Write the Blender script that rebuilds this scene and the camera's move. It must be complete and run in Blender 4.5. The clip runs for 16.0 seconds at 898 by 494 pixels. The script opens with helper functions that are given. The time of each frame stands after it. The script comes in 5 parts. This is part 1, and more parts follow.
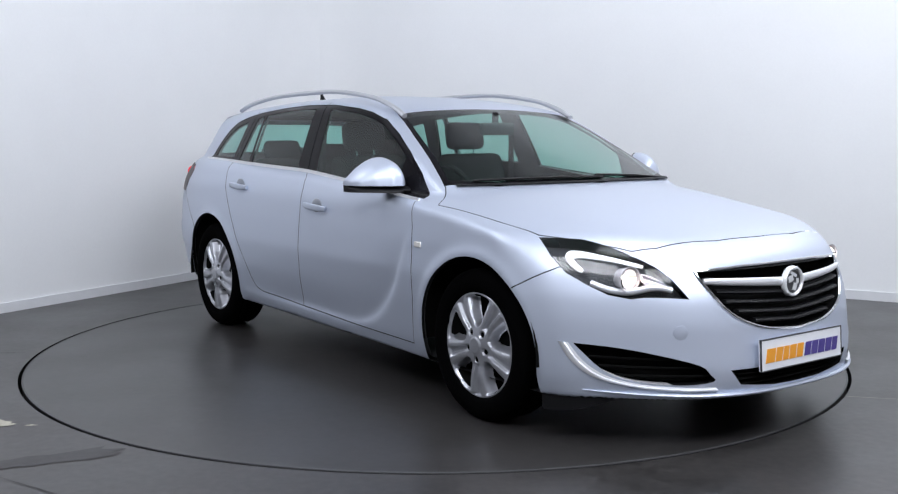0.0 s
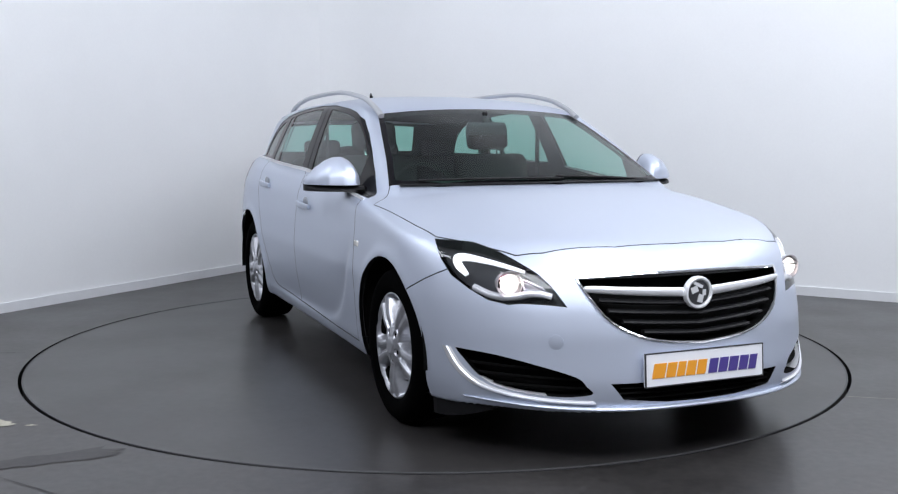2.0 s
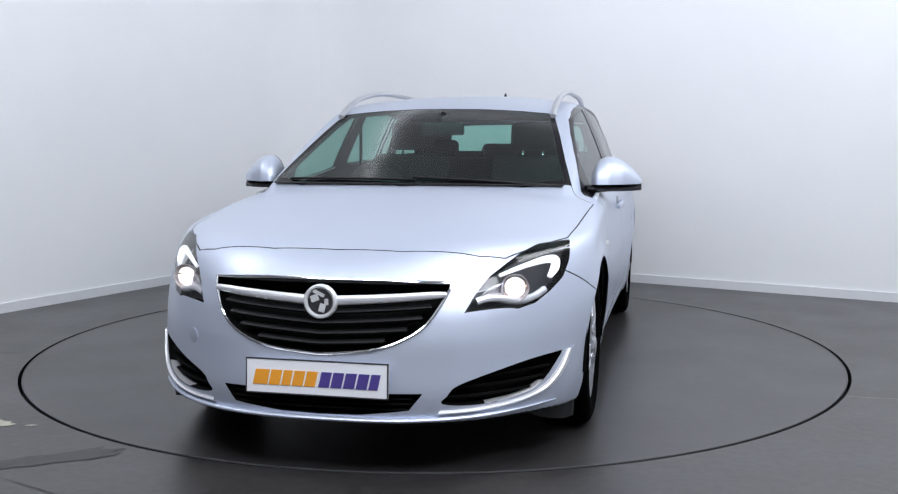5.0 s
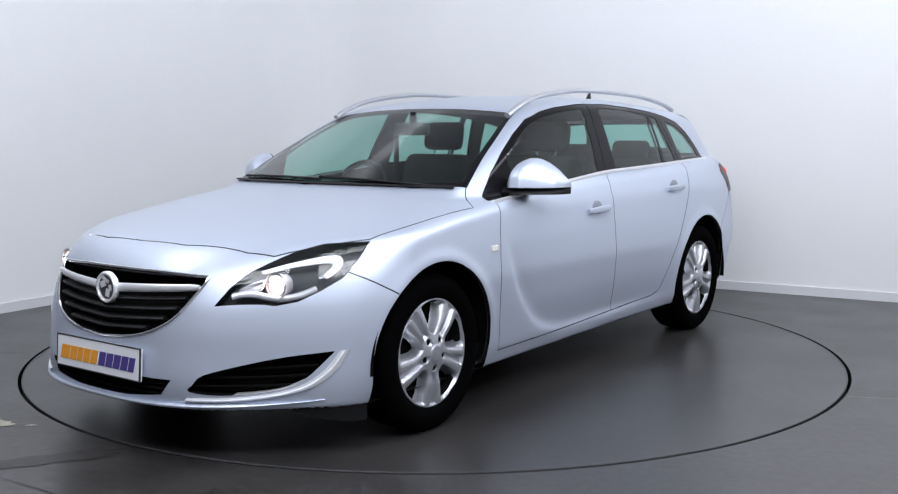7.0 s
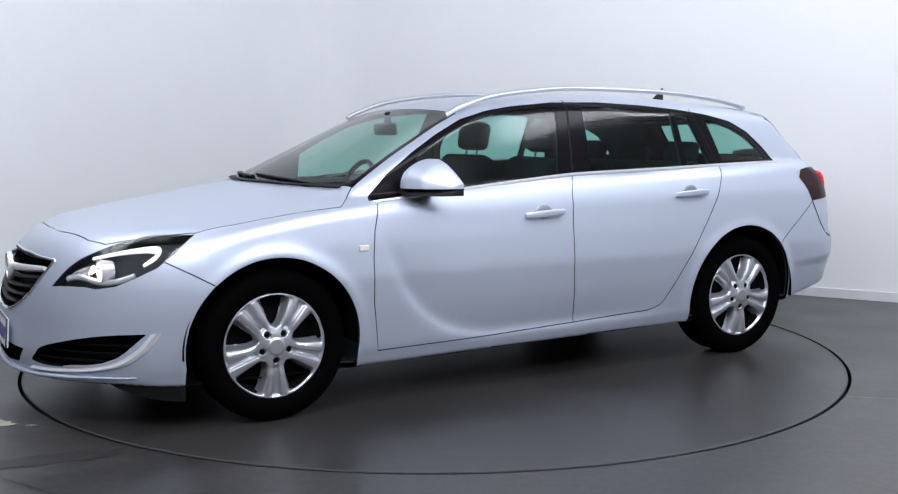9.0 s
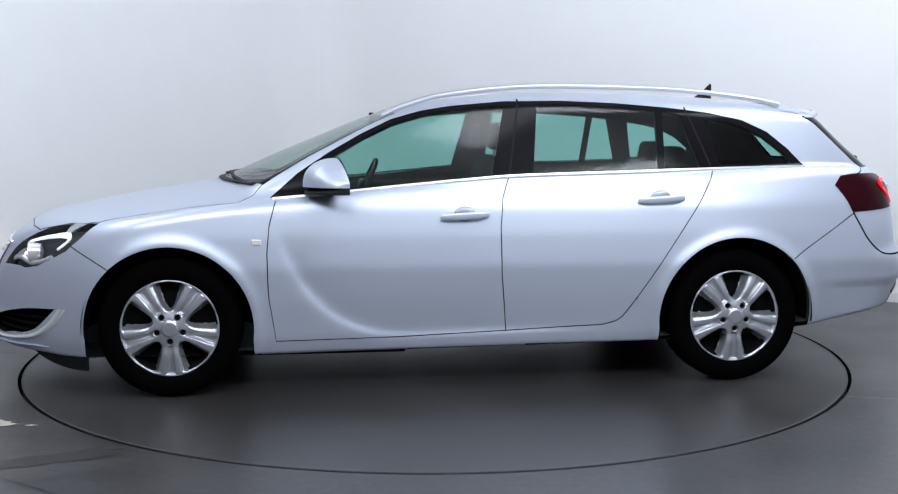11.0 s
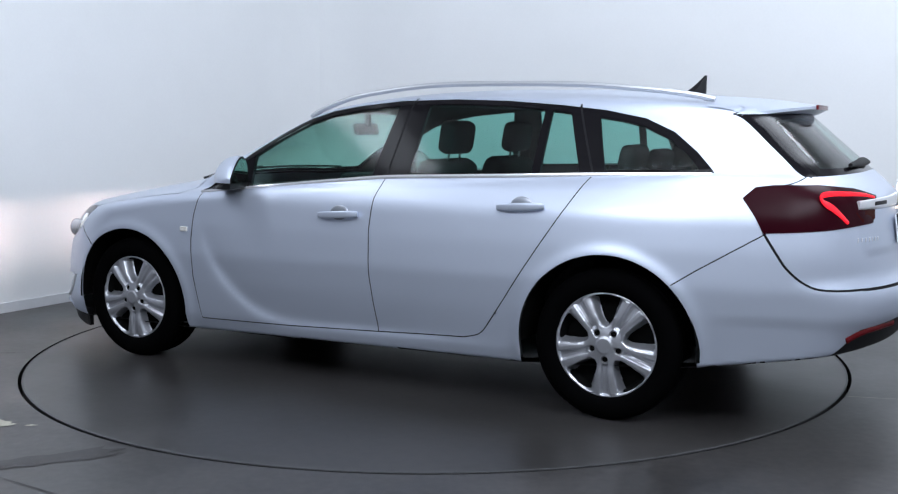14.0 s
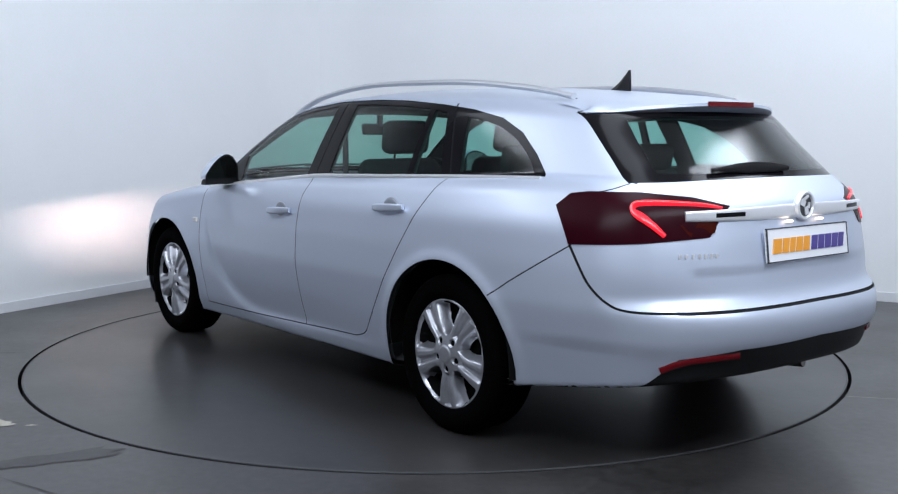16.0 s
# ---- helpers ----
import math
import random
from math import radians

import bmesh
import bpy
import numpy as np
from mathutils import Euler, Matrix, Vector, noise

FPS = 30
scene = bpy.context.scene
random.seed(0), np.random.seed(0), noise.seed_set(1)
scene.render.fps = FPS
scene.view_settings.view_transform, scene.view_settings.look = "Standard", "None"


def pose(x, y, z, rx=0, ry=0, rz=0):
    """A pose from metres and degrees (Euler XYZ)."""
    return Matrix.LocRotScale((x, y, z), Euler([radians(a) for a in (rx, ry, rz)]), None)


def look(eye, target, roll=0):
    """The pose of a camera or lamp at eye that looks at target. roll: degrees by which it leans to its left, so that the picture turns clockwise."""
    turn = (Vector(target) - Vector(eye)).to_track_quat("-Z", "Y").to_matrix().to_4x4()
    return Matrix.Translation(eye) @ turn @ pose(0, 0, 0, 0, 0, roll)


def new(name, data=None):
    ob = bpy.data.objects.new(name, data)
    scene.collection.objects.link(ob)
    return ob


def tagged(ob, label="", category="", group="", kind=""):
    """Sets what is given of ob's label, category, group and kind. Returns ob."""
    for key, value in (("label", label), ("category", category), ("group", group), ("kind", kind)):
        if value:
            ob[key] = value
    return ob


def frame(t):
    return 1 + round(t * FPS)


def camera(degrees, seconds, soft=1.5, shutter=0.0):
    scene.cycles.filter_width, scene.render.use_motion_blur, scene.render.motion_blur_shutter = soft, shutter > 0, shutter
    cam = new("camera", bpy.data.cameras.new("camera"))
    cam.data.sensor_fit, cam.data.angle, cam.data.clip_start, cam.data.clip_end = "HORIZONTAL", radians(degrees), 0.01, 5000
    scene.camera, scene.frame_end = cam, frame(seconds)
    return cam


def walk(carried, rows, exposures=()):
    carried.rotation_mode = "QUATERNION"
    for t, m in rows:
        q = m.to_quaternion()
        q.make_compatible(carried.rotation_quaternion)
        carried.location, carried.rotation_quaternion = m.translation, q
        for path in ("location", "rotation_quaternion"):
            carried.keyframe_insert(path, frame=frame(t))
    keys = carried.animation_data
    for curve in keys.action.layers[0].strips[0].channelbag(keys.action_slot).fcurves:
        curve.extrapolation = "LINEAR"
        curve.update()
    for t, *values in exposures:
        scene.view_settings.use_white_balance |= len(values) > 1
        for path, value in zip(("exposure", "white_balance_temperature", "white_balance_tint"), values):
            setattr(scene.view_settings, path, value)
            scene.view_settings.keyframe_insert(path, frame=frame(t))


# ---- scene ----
# camera on its stand before the turntable
cam = camera(47.35, 16.0, soft=1.25)
YAW, PITCH, ROLL = -0.71, -6.47, 0.03
walk(cam, [(0.0, pose(0, -5.855, 1.242, 90 + PITCH, ROLL, YAW)), (16.0, pose(0, -5.855, 1.242, 90 + PITCH, ROLL, YAW))],
     exposures=[(0.0, -0.14, 6620, 9), (9.0, -0.14, 6600, 9), (12.0, -0.19, 6380, 7), (16.0, -0.25, 6280, 7)])

# heading of the car on the turntable: seconds, degrees
TURN = [(0.0, -54.55), (0.5, -55.54), (1.0, -58.1), (1.5, -62.15), (2.0, -67.95), (2.5, -73.78), (3.0, -79.88), (3.5, -85.72),
        (4.0, -91.9), (4.5, -97.78), (5.5, -109.5), (6.8, -124.8), (7.5, -133.05), (8.0, -139.1), (8.5, -144.8), (9.0, -150.7), (10.0, -162.4),
        (11.3, -177.3), (12.0, -185.1), (12.5, -190.8), (13.0, -196.96), (13.5, -202.74), (14.0, -208.85), (14.5, -214.56),
        (15.0, -220.56), (15.5, -226.3), (16.0, -232.33)]
CAR_X, CAR_Y = -0.012, 0.13      # the car's origin (mid wheelbase) in the turntable's space
RING = 2.24

# ---- light ----
world = bpy.data.worlds.new("studio_world")
scene.world = world
world.use_nodes = True
world.node_tree.nodes["Background"].inputs[0].default_value = (0.5, 0.55, 0.62, 1)
world.node_tree.nodes["Background"].inputs[1].default_value = 0.3

# unseen lamps: place, the point it faces, length, width, watts, heading of its length
LAMPS = [((1.0, -2.0, 3.55), (1.0, -2.0, 0.0), 2.4, 0.8, 46),
         ((-3.2, -1.6, 3.55), (-3.2, -1.6, 0.0), 2.4, 0.8, 55),
         ((3.3, -0.8, 3.55), (3.3, -0.8, 0.0), 2.4, 0.7, 62),
         # two lower ones, added to brighten the car's upright faces
         ((-1.1, -4.2, 2.95), (0.0, 0.0, 0.5), 2.2, 0.9, 84),
         ((2.0, -4.0, 2.95), (0.0, 0.0, 0.5), 2.4, 1.0, 108),
         # two turned to the white walls, added to brighten them
         ((-1.5, 0.5, 3.45), (-3.1, 1.2, 1.7), 5.0, 1.3, 46),
         ((1.6, 1.0, 3.45), (2.6, 2.4, 1.7), 5.0, 1.3, 52)]


# ---- materials ----
def material(name, color, rough=0.5, metal=0.0, coat=0.0, bump=0.0, scale=40.0, vary=0.0, emit=None, strength=0.0, trans=0.0, ior=1.45, spec=0.5, alpha=1.0, coat_rough=0.04, rough_vary=0.0):
    m = bpy.data.materials.new(name)
    m.use_nodes = True
    nt = m.node_tree
    b = nt.nodes["Principled BSDF"]
    b.inputs["Base Color"].default_value = (*color, 1)
    b.inputs["Roughness"].default_value = rough
    b.inputs["Metallic"].default_value = metal
    b.inputs["Coat Weight"].default_value = coat
    b.inputs["Coat Roughness"].default_value = coat_rough
    b.inputs["Transmission Weight"].default_value = trans
    b.inputs["IOR"].default_value = ior
    b.inputs["Specular IOR Level"].default_value = spec
    b.inputs["Alpha"].default_value = alpha
    if emit:
        b.inputs["Emission Color"].default_value = (*emit, 1)
        b.inputs["Emission Strength"].default_value = strength
    if bump or vary:
        tc = nt.nodes.new("ShaderNodeTexCoord")
        n1 = nt.nodes.new("ShaderNodeTexNoise")
        n1.inputs["Scale"].default_value = scale
        n1.inputs["Detail"].default_value = 5
        nt.links.new(tc.outputs["Object"], n1.inputs["Vector"])
        if vary:
            n2 = nt.nodes.new("ShaderNodeTexNoise")
            n2.inputs["Scale"].default_value = scale * 0.06
            n2.inputs["Detail"].default_value = 4
            nt.links.new(tc.outputs["Object"], n2.inputs["Vector"])
            mx = nt.nodes.new("ShaderNodeMath")
            mx.operation = "ADD"
            nt.links.new(n1.outputs["Fac"], mx.inputs[0])
            nt.links.new(n2.outputs["Fac"], mx.inputs[1])
            ramp = nt.nodes.new("ShaderNodeMapRange")
            ramp.inputs["From Min"].default_value = 0.7
            ramp.inputs["From Max"].default_value = 1.3
            ramp.inputs["To Min"].default_value = 1 - vary
            ramp.inputs["To Max"].default_value = 1 + vary
            nt.links.new(mx.outputs[0], ramp.inputs["Value"])
            sc = nt.nodes.new("ShaderNodeVectorMath")
            sc.operation = "SCALE"
            sc.inputs[0].default_value = color
            nt.links.new(ramp.outputs[0], sc.inputs["Scale"])
            nt.links.new(sc.outputs[0], b.inputs["Base Color"])
            if rough_vary:
                rr = nt.nodes.new("ShaderNodeMapRange")
                rr.inputs["From Min"].default_value, rr.inputs["From Max"].default_value = 0.35, 0.65
                rr.inputs["To Min"].default_value, rr.inputs["To Max"].default_value = rough - rough_vary, rough + rough_vary
                nt.links.new(n2.outputs["Fac"], rr.inputs["Value"])
                nt.links.new(rr.outputs[0], b.inputs["Roughness"])
        if bump:
            bp = nt.nodes.new("ShaderNodeBump")
            bp.inputs["Strength"].default_value = bump
            bp.inputs["Distance"].default_value = 0.002
            nt.links.new(n1.outputs["Fac"], bp.inputs["Height"])
            nt.links.new(bp.outputs[0], b.inputs["Normal"])
    return m


M_WALL = material("wall_paint", (0.80, 0.81, 0.82), 0.75, bump=0.12, scale=60, vary=0.012)
# for the unseen stretch of wall, dark so that the doors reflect less
M_DIMWALL = material("unseen_dim_wall", (0.20, 0.20, 0.215), 0.8, bump=0.12, scale=60, vary=0.03)
M_GREYWALL = material("grey_wall_paint", (0.74, 0.745, 0.76), 0.8, bump=0.12, scale=60, vary=0.03)
M_BASE = material("baseboard_paint", (0.68, 0.69, 0.71), 0.45, vary=0.02, scale=20)
M_FLOOR = material("floor_vinyl", (0.034, 0.0318, 0.0312), 0.36, bump=0.08, scale=26, vary=0.55, spec=0.85, rough_vary=0.05)
M_DISC = material("turntable_vinyl", (0.030, 0.0282, 0.0278), 0.34, bump=0.06, scale=22, vary=0.28, spec=0.85, rough_vary=0.035)
M_EDGE = material("edge_metal", (0.075, 0.075, 0.078), 0.45, metal=0.2, vary=0.2, scale=12)
# near-black for gaps and recesses, which puts their deep shade into the colour
M_PIT = material("recess_shade_black", (0.003, 0.003, 0.003), 0.9, spec=0.1)
M_PAINT = material("silver_paint", (0.555, 0.605, 0.715), 0.44, metal=0.60, coat=0.28, coat_rough=0.12)
# body silver darkened for the handle hollows: their shade is in the colour
M_CUPSHADE = material("cup_shade_silver", (0.30, 0.32, 0.36), 0.40, metal=0.60, coat=0.45)
M_BLACK = material("black_plastic", (0.007, 0.007, 0.008), 0.5, bump=0.1, scale=300, spec=0.25)
M_GLOSSBLACK = material("gloss_black", (0.006, 0.0055, 0.007), 0.14, spec=0.12)
M_SEAM = material("seam_black", (0.018, 0.018, 0.02), 0.8, spec=0.1)
M_RUBBER = material("tyre_rubber", (0.0014, 0.0014, 0.0016), 0.85, spec=0.02, bump=0.2, scale=120)
M_ALLOY = material("trim_silver", (0.58, 0.59, 0.62), 0.42, metal=0.75, coat=0.15)
M_COVER = material("wheel_cover_silver", (0.50, 0.51, 0.55), 0.36, metal=0.8, coat=0.2, vary=0.04, scale=60)
M_CHROME = material("chrome", (0.85, 0.86, 0.88), 0.09, metal=1.0)


def glass(name, tint, ior=1.5, rough=0.0):
    """A single pane: tinted see-through with a Fresnel gloss."""
    m = bpy.data.materials.new(name)
    m.use_nodes = True
    nt = m.node_tree
    nt.nodes.remove(nt.nodes["Principled BSDF"])
    t, g, f, mix = (nt.nodes.new(k) for k in ("ShaderNodeBsdfTransparent", "ShaderNodeBsdfGlossy", "ShaderNodeLayerWeight", "ShaderNodeMixShader"))
    t.inputs["Color"].default_value = (*tint, 1)
    g.inputs["Roughness"].default_value = rough
    f.inputs["Blend"].default_value = 0.5
    p5, sc = nt.nodes.new("ShaderNodeMath"), nt.nodes.new("ShaderNodeMath")
    p5.operation, sc.operation = "POWER", "MULTIPLY_ADD"
    p5.inputs[1].default_value = 4.5
    f0 = ((ior - 1) / (ior + 1)) ** 2
    sc.inputs[1].default_value, sc.inputs[2].default_value = 1 - f0, f0
    nt.links.new(f.outputs["Facing"], p5.inputs[0])
    nt.links.new(p5.outputs[0], sc.inputs[0])
    nt.links.new(sc.outputs[0], mix.inputs[0])
    nt.links.new(t.outputs[0], mix.inputs[1])
    nt.links.new(g.outputs[0], mix.inputs[2])
    nt.links.new(mix.outputs[0], nt.nodes["Material Output"].inputs["Surface"])
    return m


M_GLASS = glass("tinted_glass", (0.50, 0.76, 0.70), rough=0.12)
M_SCREEN = glass("windscreen_glass", (0.58, 0.80, 0.72), rough=0.16)
M_LENS = glass("clear_lens", (0.93, 0.95, 0.97))
M_REDLENS = material("red_lens", (0.020, 0.0010, 0.0040), 0.28, spec=0.10)
M_AMBERDARK = material("unlit_indicator", (0.075, 0.009, 0.004), 0.2, spec=0.25)
M_BRAKELENS = material("brake_lens", (0.10, 0.003, 0.006), 0.2, spec=0.3)
M_REDGLOW = material("red_glow", (0.5, 0.01, 0.02), 0.2, emit=(1.0, 0.014, 0.03), strength=1.05)
M_WHITEGLOW = material("lamp_glow", (0.9, 0.9, 0.9), 0.2, emit=(1.0, 0.68, 0.58), strength=20000.0)
M_LAMPGLOW = bpy.data.materials.new("lens_glow")
M_LAMPGLOW.use_nodes = True
_nt = M_LAMPGLOW.node_tree
_tr, _em, _mx = (_nt.nodes.new(k) for k in ("ShaderNodeBsdfTransparent", "ShaderNodeEmission", "ShaderNodeMixShader"))
_em.inputs[0].default_value, _em.inputs[1].default_value, _mx.inputs[0].default_value = (1.0, 0.95, 0.95, 1), 5.0, 0.3
_nt.links.new(_tr.outputs[0], _mx.inputs[1])
_nt.links.new(_em.outputs[0], _mx.inputs[2])
_nt.links.new(_mx.outputs[0], _nt.nodes["Material Output"].inputs["Surface"])
M_WARMGLOW = material("plate_lamp_glow", (0.9, 0.8, 0.7), 0.3, emit=(1.0, 0.72, 0.5), strength=3.0)
M_BRIGHT = material("bright_trim", (0.84, 0.85, 0.88), 0.28, metal=0.55)
M_BADGE = material("badge_chrome", (0.86, 0.87, 0.89), 0.24, metal=0.45)
M_DRL = material("daytime_light", (0.9, 0.9, 0.92), 0.2, emit=(0.95, 0.96, 1.0), strength=0.75)
M_REFLECTOR = material("lamp_reflector", (0.80, 0.78, 0.80), 0.22, metal=0.5)
M_HOUSING = material("lamp_housing", (0.035, 0.036, 0.040), 0.35)
M_LINING = material("interior_lining", (0.030, 0.031, 0.033), 0.8, bump=0.1, scale=200)
M_FABRIC = material("seat_fabric", (0.022, 0.022, 0.025), 0.9, bump=0.3, scale=260, vary=0.15)
M_PLATE = material("plate_white", (0.80, 0.81, 0.84), 0.35, vary=0.01, scale=30)
M_ORANGE = material("orange_print", (0.80, 0.33, 0.03), 0.4)
M_PURPLE = material("purple_print", (0.07, 0.05, 0.24), 0.4)
M_MIRROR = material("mirror_glass", (0.9, 0.9, 0.9), 0.01, metal=1.0)
M_STEEL = material("exhaust_steel", (0.35, 0.34, 0.33), 0.4, metal=1.0, vary=0.2, scale=30)
M_AMBER = material("repeater_lens", (0.72, 0.70, 0.66), 0.15, coat=1.0)
M_SCUFF = material("scuff_mark", (0.42, 0.40, 0.33), 0.7, vary=0.3, scale=40)
M_WORN = material("worn_vinyl", (0.030, 0.028, 0.028), 0.42, vary=0.4, scale=30)


# ---- mesh helpers ----
def mesh_of(name, verts, faces, mat, smooth=True):
    me = bpy.data.meshes.new(name)
    me.from_pydata([tuple(v) for v in verts], [], [tuple(f) for f in faces])
    me.materials.append(mat)
    if smooth:
        me.polygons.foreach_set("use_smooth", [True] * len(me.polygons))
    me.update()
    return me


def part(name, bm, mat, parent, label="", smooth=False):
    me = bpy.data.meshes.new(name)
    bm.to_mesh(me)
    bm.free()
    me.materials.append(mat)
    if smooth:
        me.polygons.foreach_set("use_smooth", [True] * len(me.polygons))
        me.set_sharp_from_angle(angle=radians(38))
    ob = new(name, me)
    ob.parent = parent
    return tagged(ob, label)


def put(name, me, parent, label=""):
    ob = new(name, me)
    ob.parent = parent
    return tagged(ob, label)


def box(bm, cx, cy, cz, sx, sy, sz, m=None, bevel=0.0):
    r = bmesh.ops.create_cube(bm, size=1, matrix=(m or Matrix()) @ Matrix.Translation((cx, cy, cz)) @ Matrix.Diagonal((sx, sy, sz, 1)))
    if bevel:
        es = list({e for v in r["verts"] for e in v.link_edges})
        bmesh.ops.bevel(bm, geom=es, offset=bevel, segments=3, affect="EDGES", profile=0.5)
    return bm


# ---- room ----
AX, BX = Vector((0.5135, 0.858, 0)), Vector((0.858, -0.5135, 0))
CORNER = Vector((-1.16, 4.17, 0))
LONG_A, LONG_B, HIGH = 10.4, 9.2, 3.6


def room_outline(inset, radius=0.68):
    """The room's inner line, corners rounded, moved inward by inset."""
    def at(a, b):
        return CORNER - AX * a + BX * b
    pts = []
    r = radius - inset
    cs = [((radius, radius), 270), ((radius, LONG_B - radius), 180), ((LONG_A - radius, LONG_B - radius), 90), ((LONG_A - radius, radius), 0)]
    for (ca, cb), start in cs:
        for k in range(13):
            w = radians(start - 90 * k / 12)
            pts.append(at(ca + r * math.cos(w), cb + r * math.sin(w)))
    return pts


def prism_wall(name, outer, inner, idx, z0, z1, mat):
    verts, faces = [], []
    for i in idx:
        verts += [(inner[i].x, inner[i].y, z0), (inner[i].x, inner[i].y, z1), (outer[i].x, outer[i].y, z1), (outer[i].x, outer[i].y, z0)]
    n = len(idx)
    for k in range(n - 1):
        a, b = 4 * k, 4 * k + 4
        for j in range(4):
            faces.append((a + j, a + (j + 1) % 4, b + (j + 1) % 4, b + j))
    faces += [(0, 3, 2, 1), (4 * n - 4, 4 * n - 3, 4 * n - 2, 4 * n - 1)]
    me = mesh_of(name, verts, faces, mat)
    me.set_sharp_from_angle(angle=radians(30))
    return new(name, me)


def build_room():
    inner, outer, skirt = room_outline(0), room_outline(-0.15), room_outline(0.014)
    n = len(inner)
    # 4.4 m from the corner the unseen west wall goes dark to dim reflections
    for line in (inner, outer, skirt):
        line.append(line[51].lerp(line[0], 0.588))
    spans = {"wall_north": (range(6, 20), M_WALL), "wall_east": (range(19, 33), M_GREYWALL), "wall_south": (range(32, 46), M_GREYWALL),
             "wall_southwest": ([*range(45, 52), n], M_DIMWALL), "wall_west": ([n, *range(0, 7)], M_WALL)}
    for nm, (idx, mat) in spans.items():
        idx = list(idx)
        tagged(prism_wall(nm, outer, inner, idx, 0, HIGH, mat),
               "smooth white painted studio wall with a rounded corner" if mat is M_WALL else "plain pale grey studio wall" if mat is M_GREYWALL else "unseen dark wall that dims reflections on the car", "wall", kind="structure")
        tagged(prism_wall("baseboard_" + nm[5:], inner, skirt, idx, 0, 0.068, M_BASE), "low white painted skirting board along the wall", "baseboard", kind="structure")
    for line in (inner, outer, skirt):
        line.pop()
    bm = bmesh.new()
    vs = [bm.verts.new((p.x, p.y, HIGH)) for p in outer]
    f = bm.faces.new(vs)
    r = bmesh.ops.extrude_face_region(bm, geom=[f])
    bmesh.ops.translate(bm, vec=(0, 0, 0.15), verts=[v for v in r["geom"] if isinstance(v, bmesh.types.BMVert)])
    me = bpy.data.meshes.new("ceiling")
    bm.to_mesh(me)
    me.materials.append(M_WALL)
    tagged(new("ceiling", me), "plain white painted studio ceiling", "ceiling", kind="structure")
    # floor with a round opening for the turntable
    N = 192
    ring = [Vector((math.cos(2 * math.pi * k / N), math.sin(2 * math.pi * k / N), 0)) for k in range(N)]
    verts, faces = [], []
    R0 = RING + 0.009
    for r_, z_ in ((R0, 0.0), (4.0, 0.0), (14.0, 0.0)):
        verts += [(p.x * r_, p.y * r_, z_) for p in ring]
    for j in range(2):
        for k in range(N):
            k2 = (k + 1) % N
            faces.append((j * N + k, j * N + k2, (j + 1) * N + k2, (j + 1) * N + k)[::-1])
    me = mesh_of("floor", verts, faces, M_FLOOR, False)
    tagged(new("floor", me), "scuffed dark grey vinyl studio floor", "floor", kind="structure")
    bm = bmesh.new()
    bmesh.ops.create_circle(bm, cap_ends=True, radius=RING + 0.3, segments=64, matrix=Matrix.Translation((0, 0, -0.06)))
    # the gap's wall is coloured near-black in place of its shade
    rim = [[bm.verts.new((p.x * R0, p.y * R0, z_)) for z_ in (-0.002, -0.07)] for p in ring]
    for k in range(N):
        a, b = rim[k], rim[(k + 1) % N]
        bm.faces.new((a[0], b[0], b[1], a[1]))
    me = bpy.data.meshes.new("turntable_pit")
    bm.to_mesh(me)
    me.materials.append(M_PIT)
    tagged(new("turntable_pit", me), "pit below the turntable, its shade painted black", "pit", kind="structure")
    # pale scuffs left on the vinyl
    rnd = random.Random(4)
    for sx, sy, la, lb, turn, lab in ((-1.875, -1.575, 0.085, 0.062, 20, "pale scuffed patch on the floor"), (-1.72, -1.60, 0.030, 0.012, 5, "small pale scuff on the floor"),
                                      (2.02, -1.20, 0.16, 0.003, -14, "thin pale scratch on the floor"), (2.35, -1.35, 0.12, 0.0025, -6, "thin pale scratch on the floor"),
                                      (-1.50, -2.06, 0.46, 0.085, 27, "dark worn band on the vinyl floor"), (-1.40, -2.375, 0.26, 0.004, -33, "thin dark joint in the vinyl floor"),
                                      (-2.52, -0.17, 0.22, 0.012, 3, "thin dark smear on the floor")):
        bm = bmesh.new()
        vs = []
        for k in range(26):
            w = 2 * math.pi * k / 26
            q = rnd.uniform(0.55, 1.1)
            p = Matrix.Rotation(radians(turn), 3, "Z") @ Vector((la * q * math.cos(w), lb * q * math.sin(w), 0.002))
            vs.append(bm.verts.new((sx + p.x, sy + p.y, p.z)))
        bm.faces.new(vs)
        me = bpy.data.meshes.new("floor_scuff")
        bm.to_mesh(me)
        me.materials.append(M_WORN if "dark" in lab else M_SCUFF)
        tagged(new("floor_scuff", me), lab, "scuff", kind="structure")
    # the round turntable itself
    table = tagged(new("turntable"), "flush round grey turntable in the floor", "turntable")
    verts, faces = [(0, 0, 0)], []
    R1 = RING - 0.007
    for r_, z_ in ((R1 - 0.006, 0.0), (R1 - 0.006, -0.003), (R1 - 0.006, -0.05)):
        verts += [(p.x * r_, p.y * r_, z_) for p in ring]
    for k in range(N):
        k2 = (k + 1) % N
        faces.append((0, 1 + k, 1 + k2))
        for j in range(2):
            faces.append((1 + j * N + k, 1 + (j + 1) * N + k, 1 + (j + 1) * N + k2, 1 + j * N + k2))
    put("deck", mesh_of("deck", verts, faces, M_DISC, False), table)
    bm = bmesh.new()
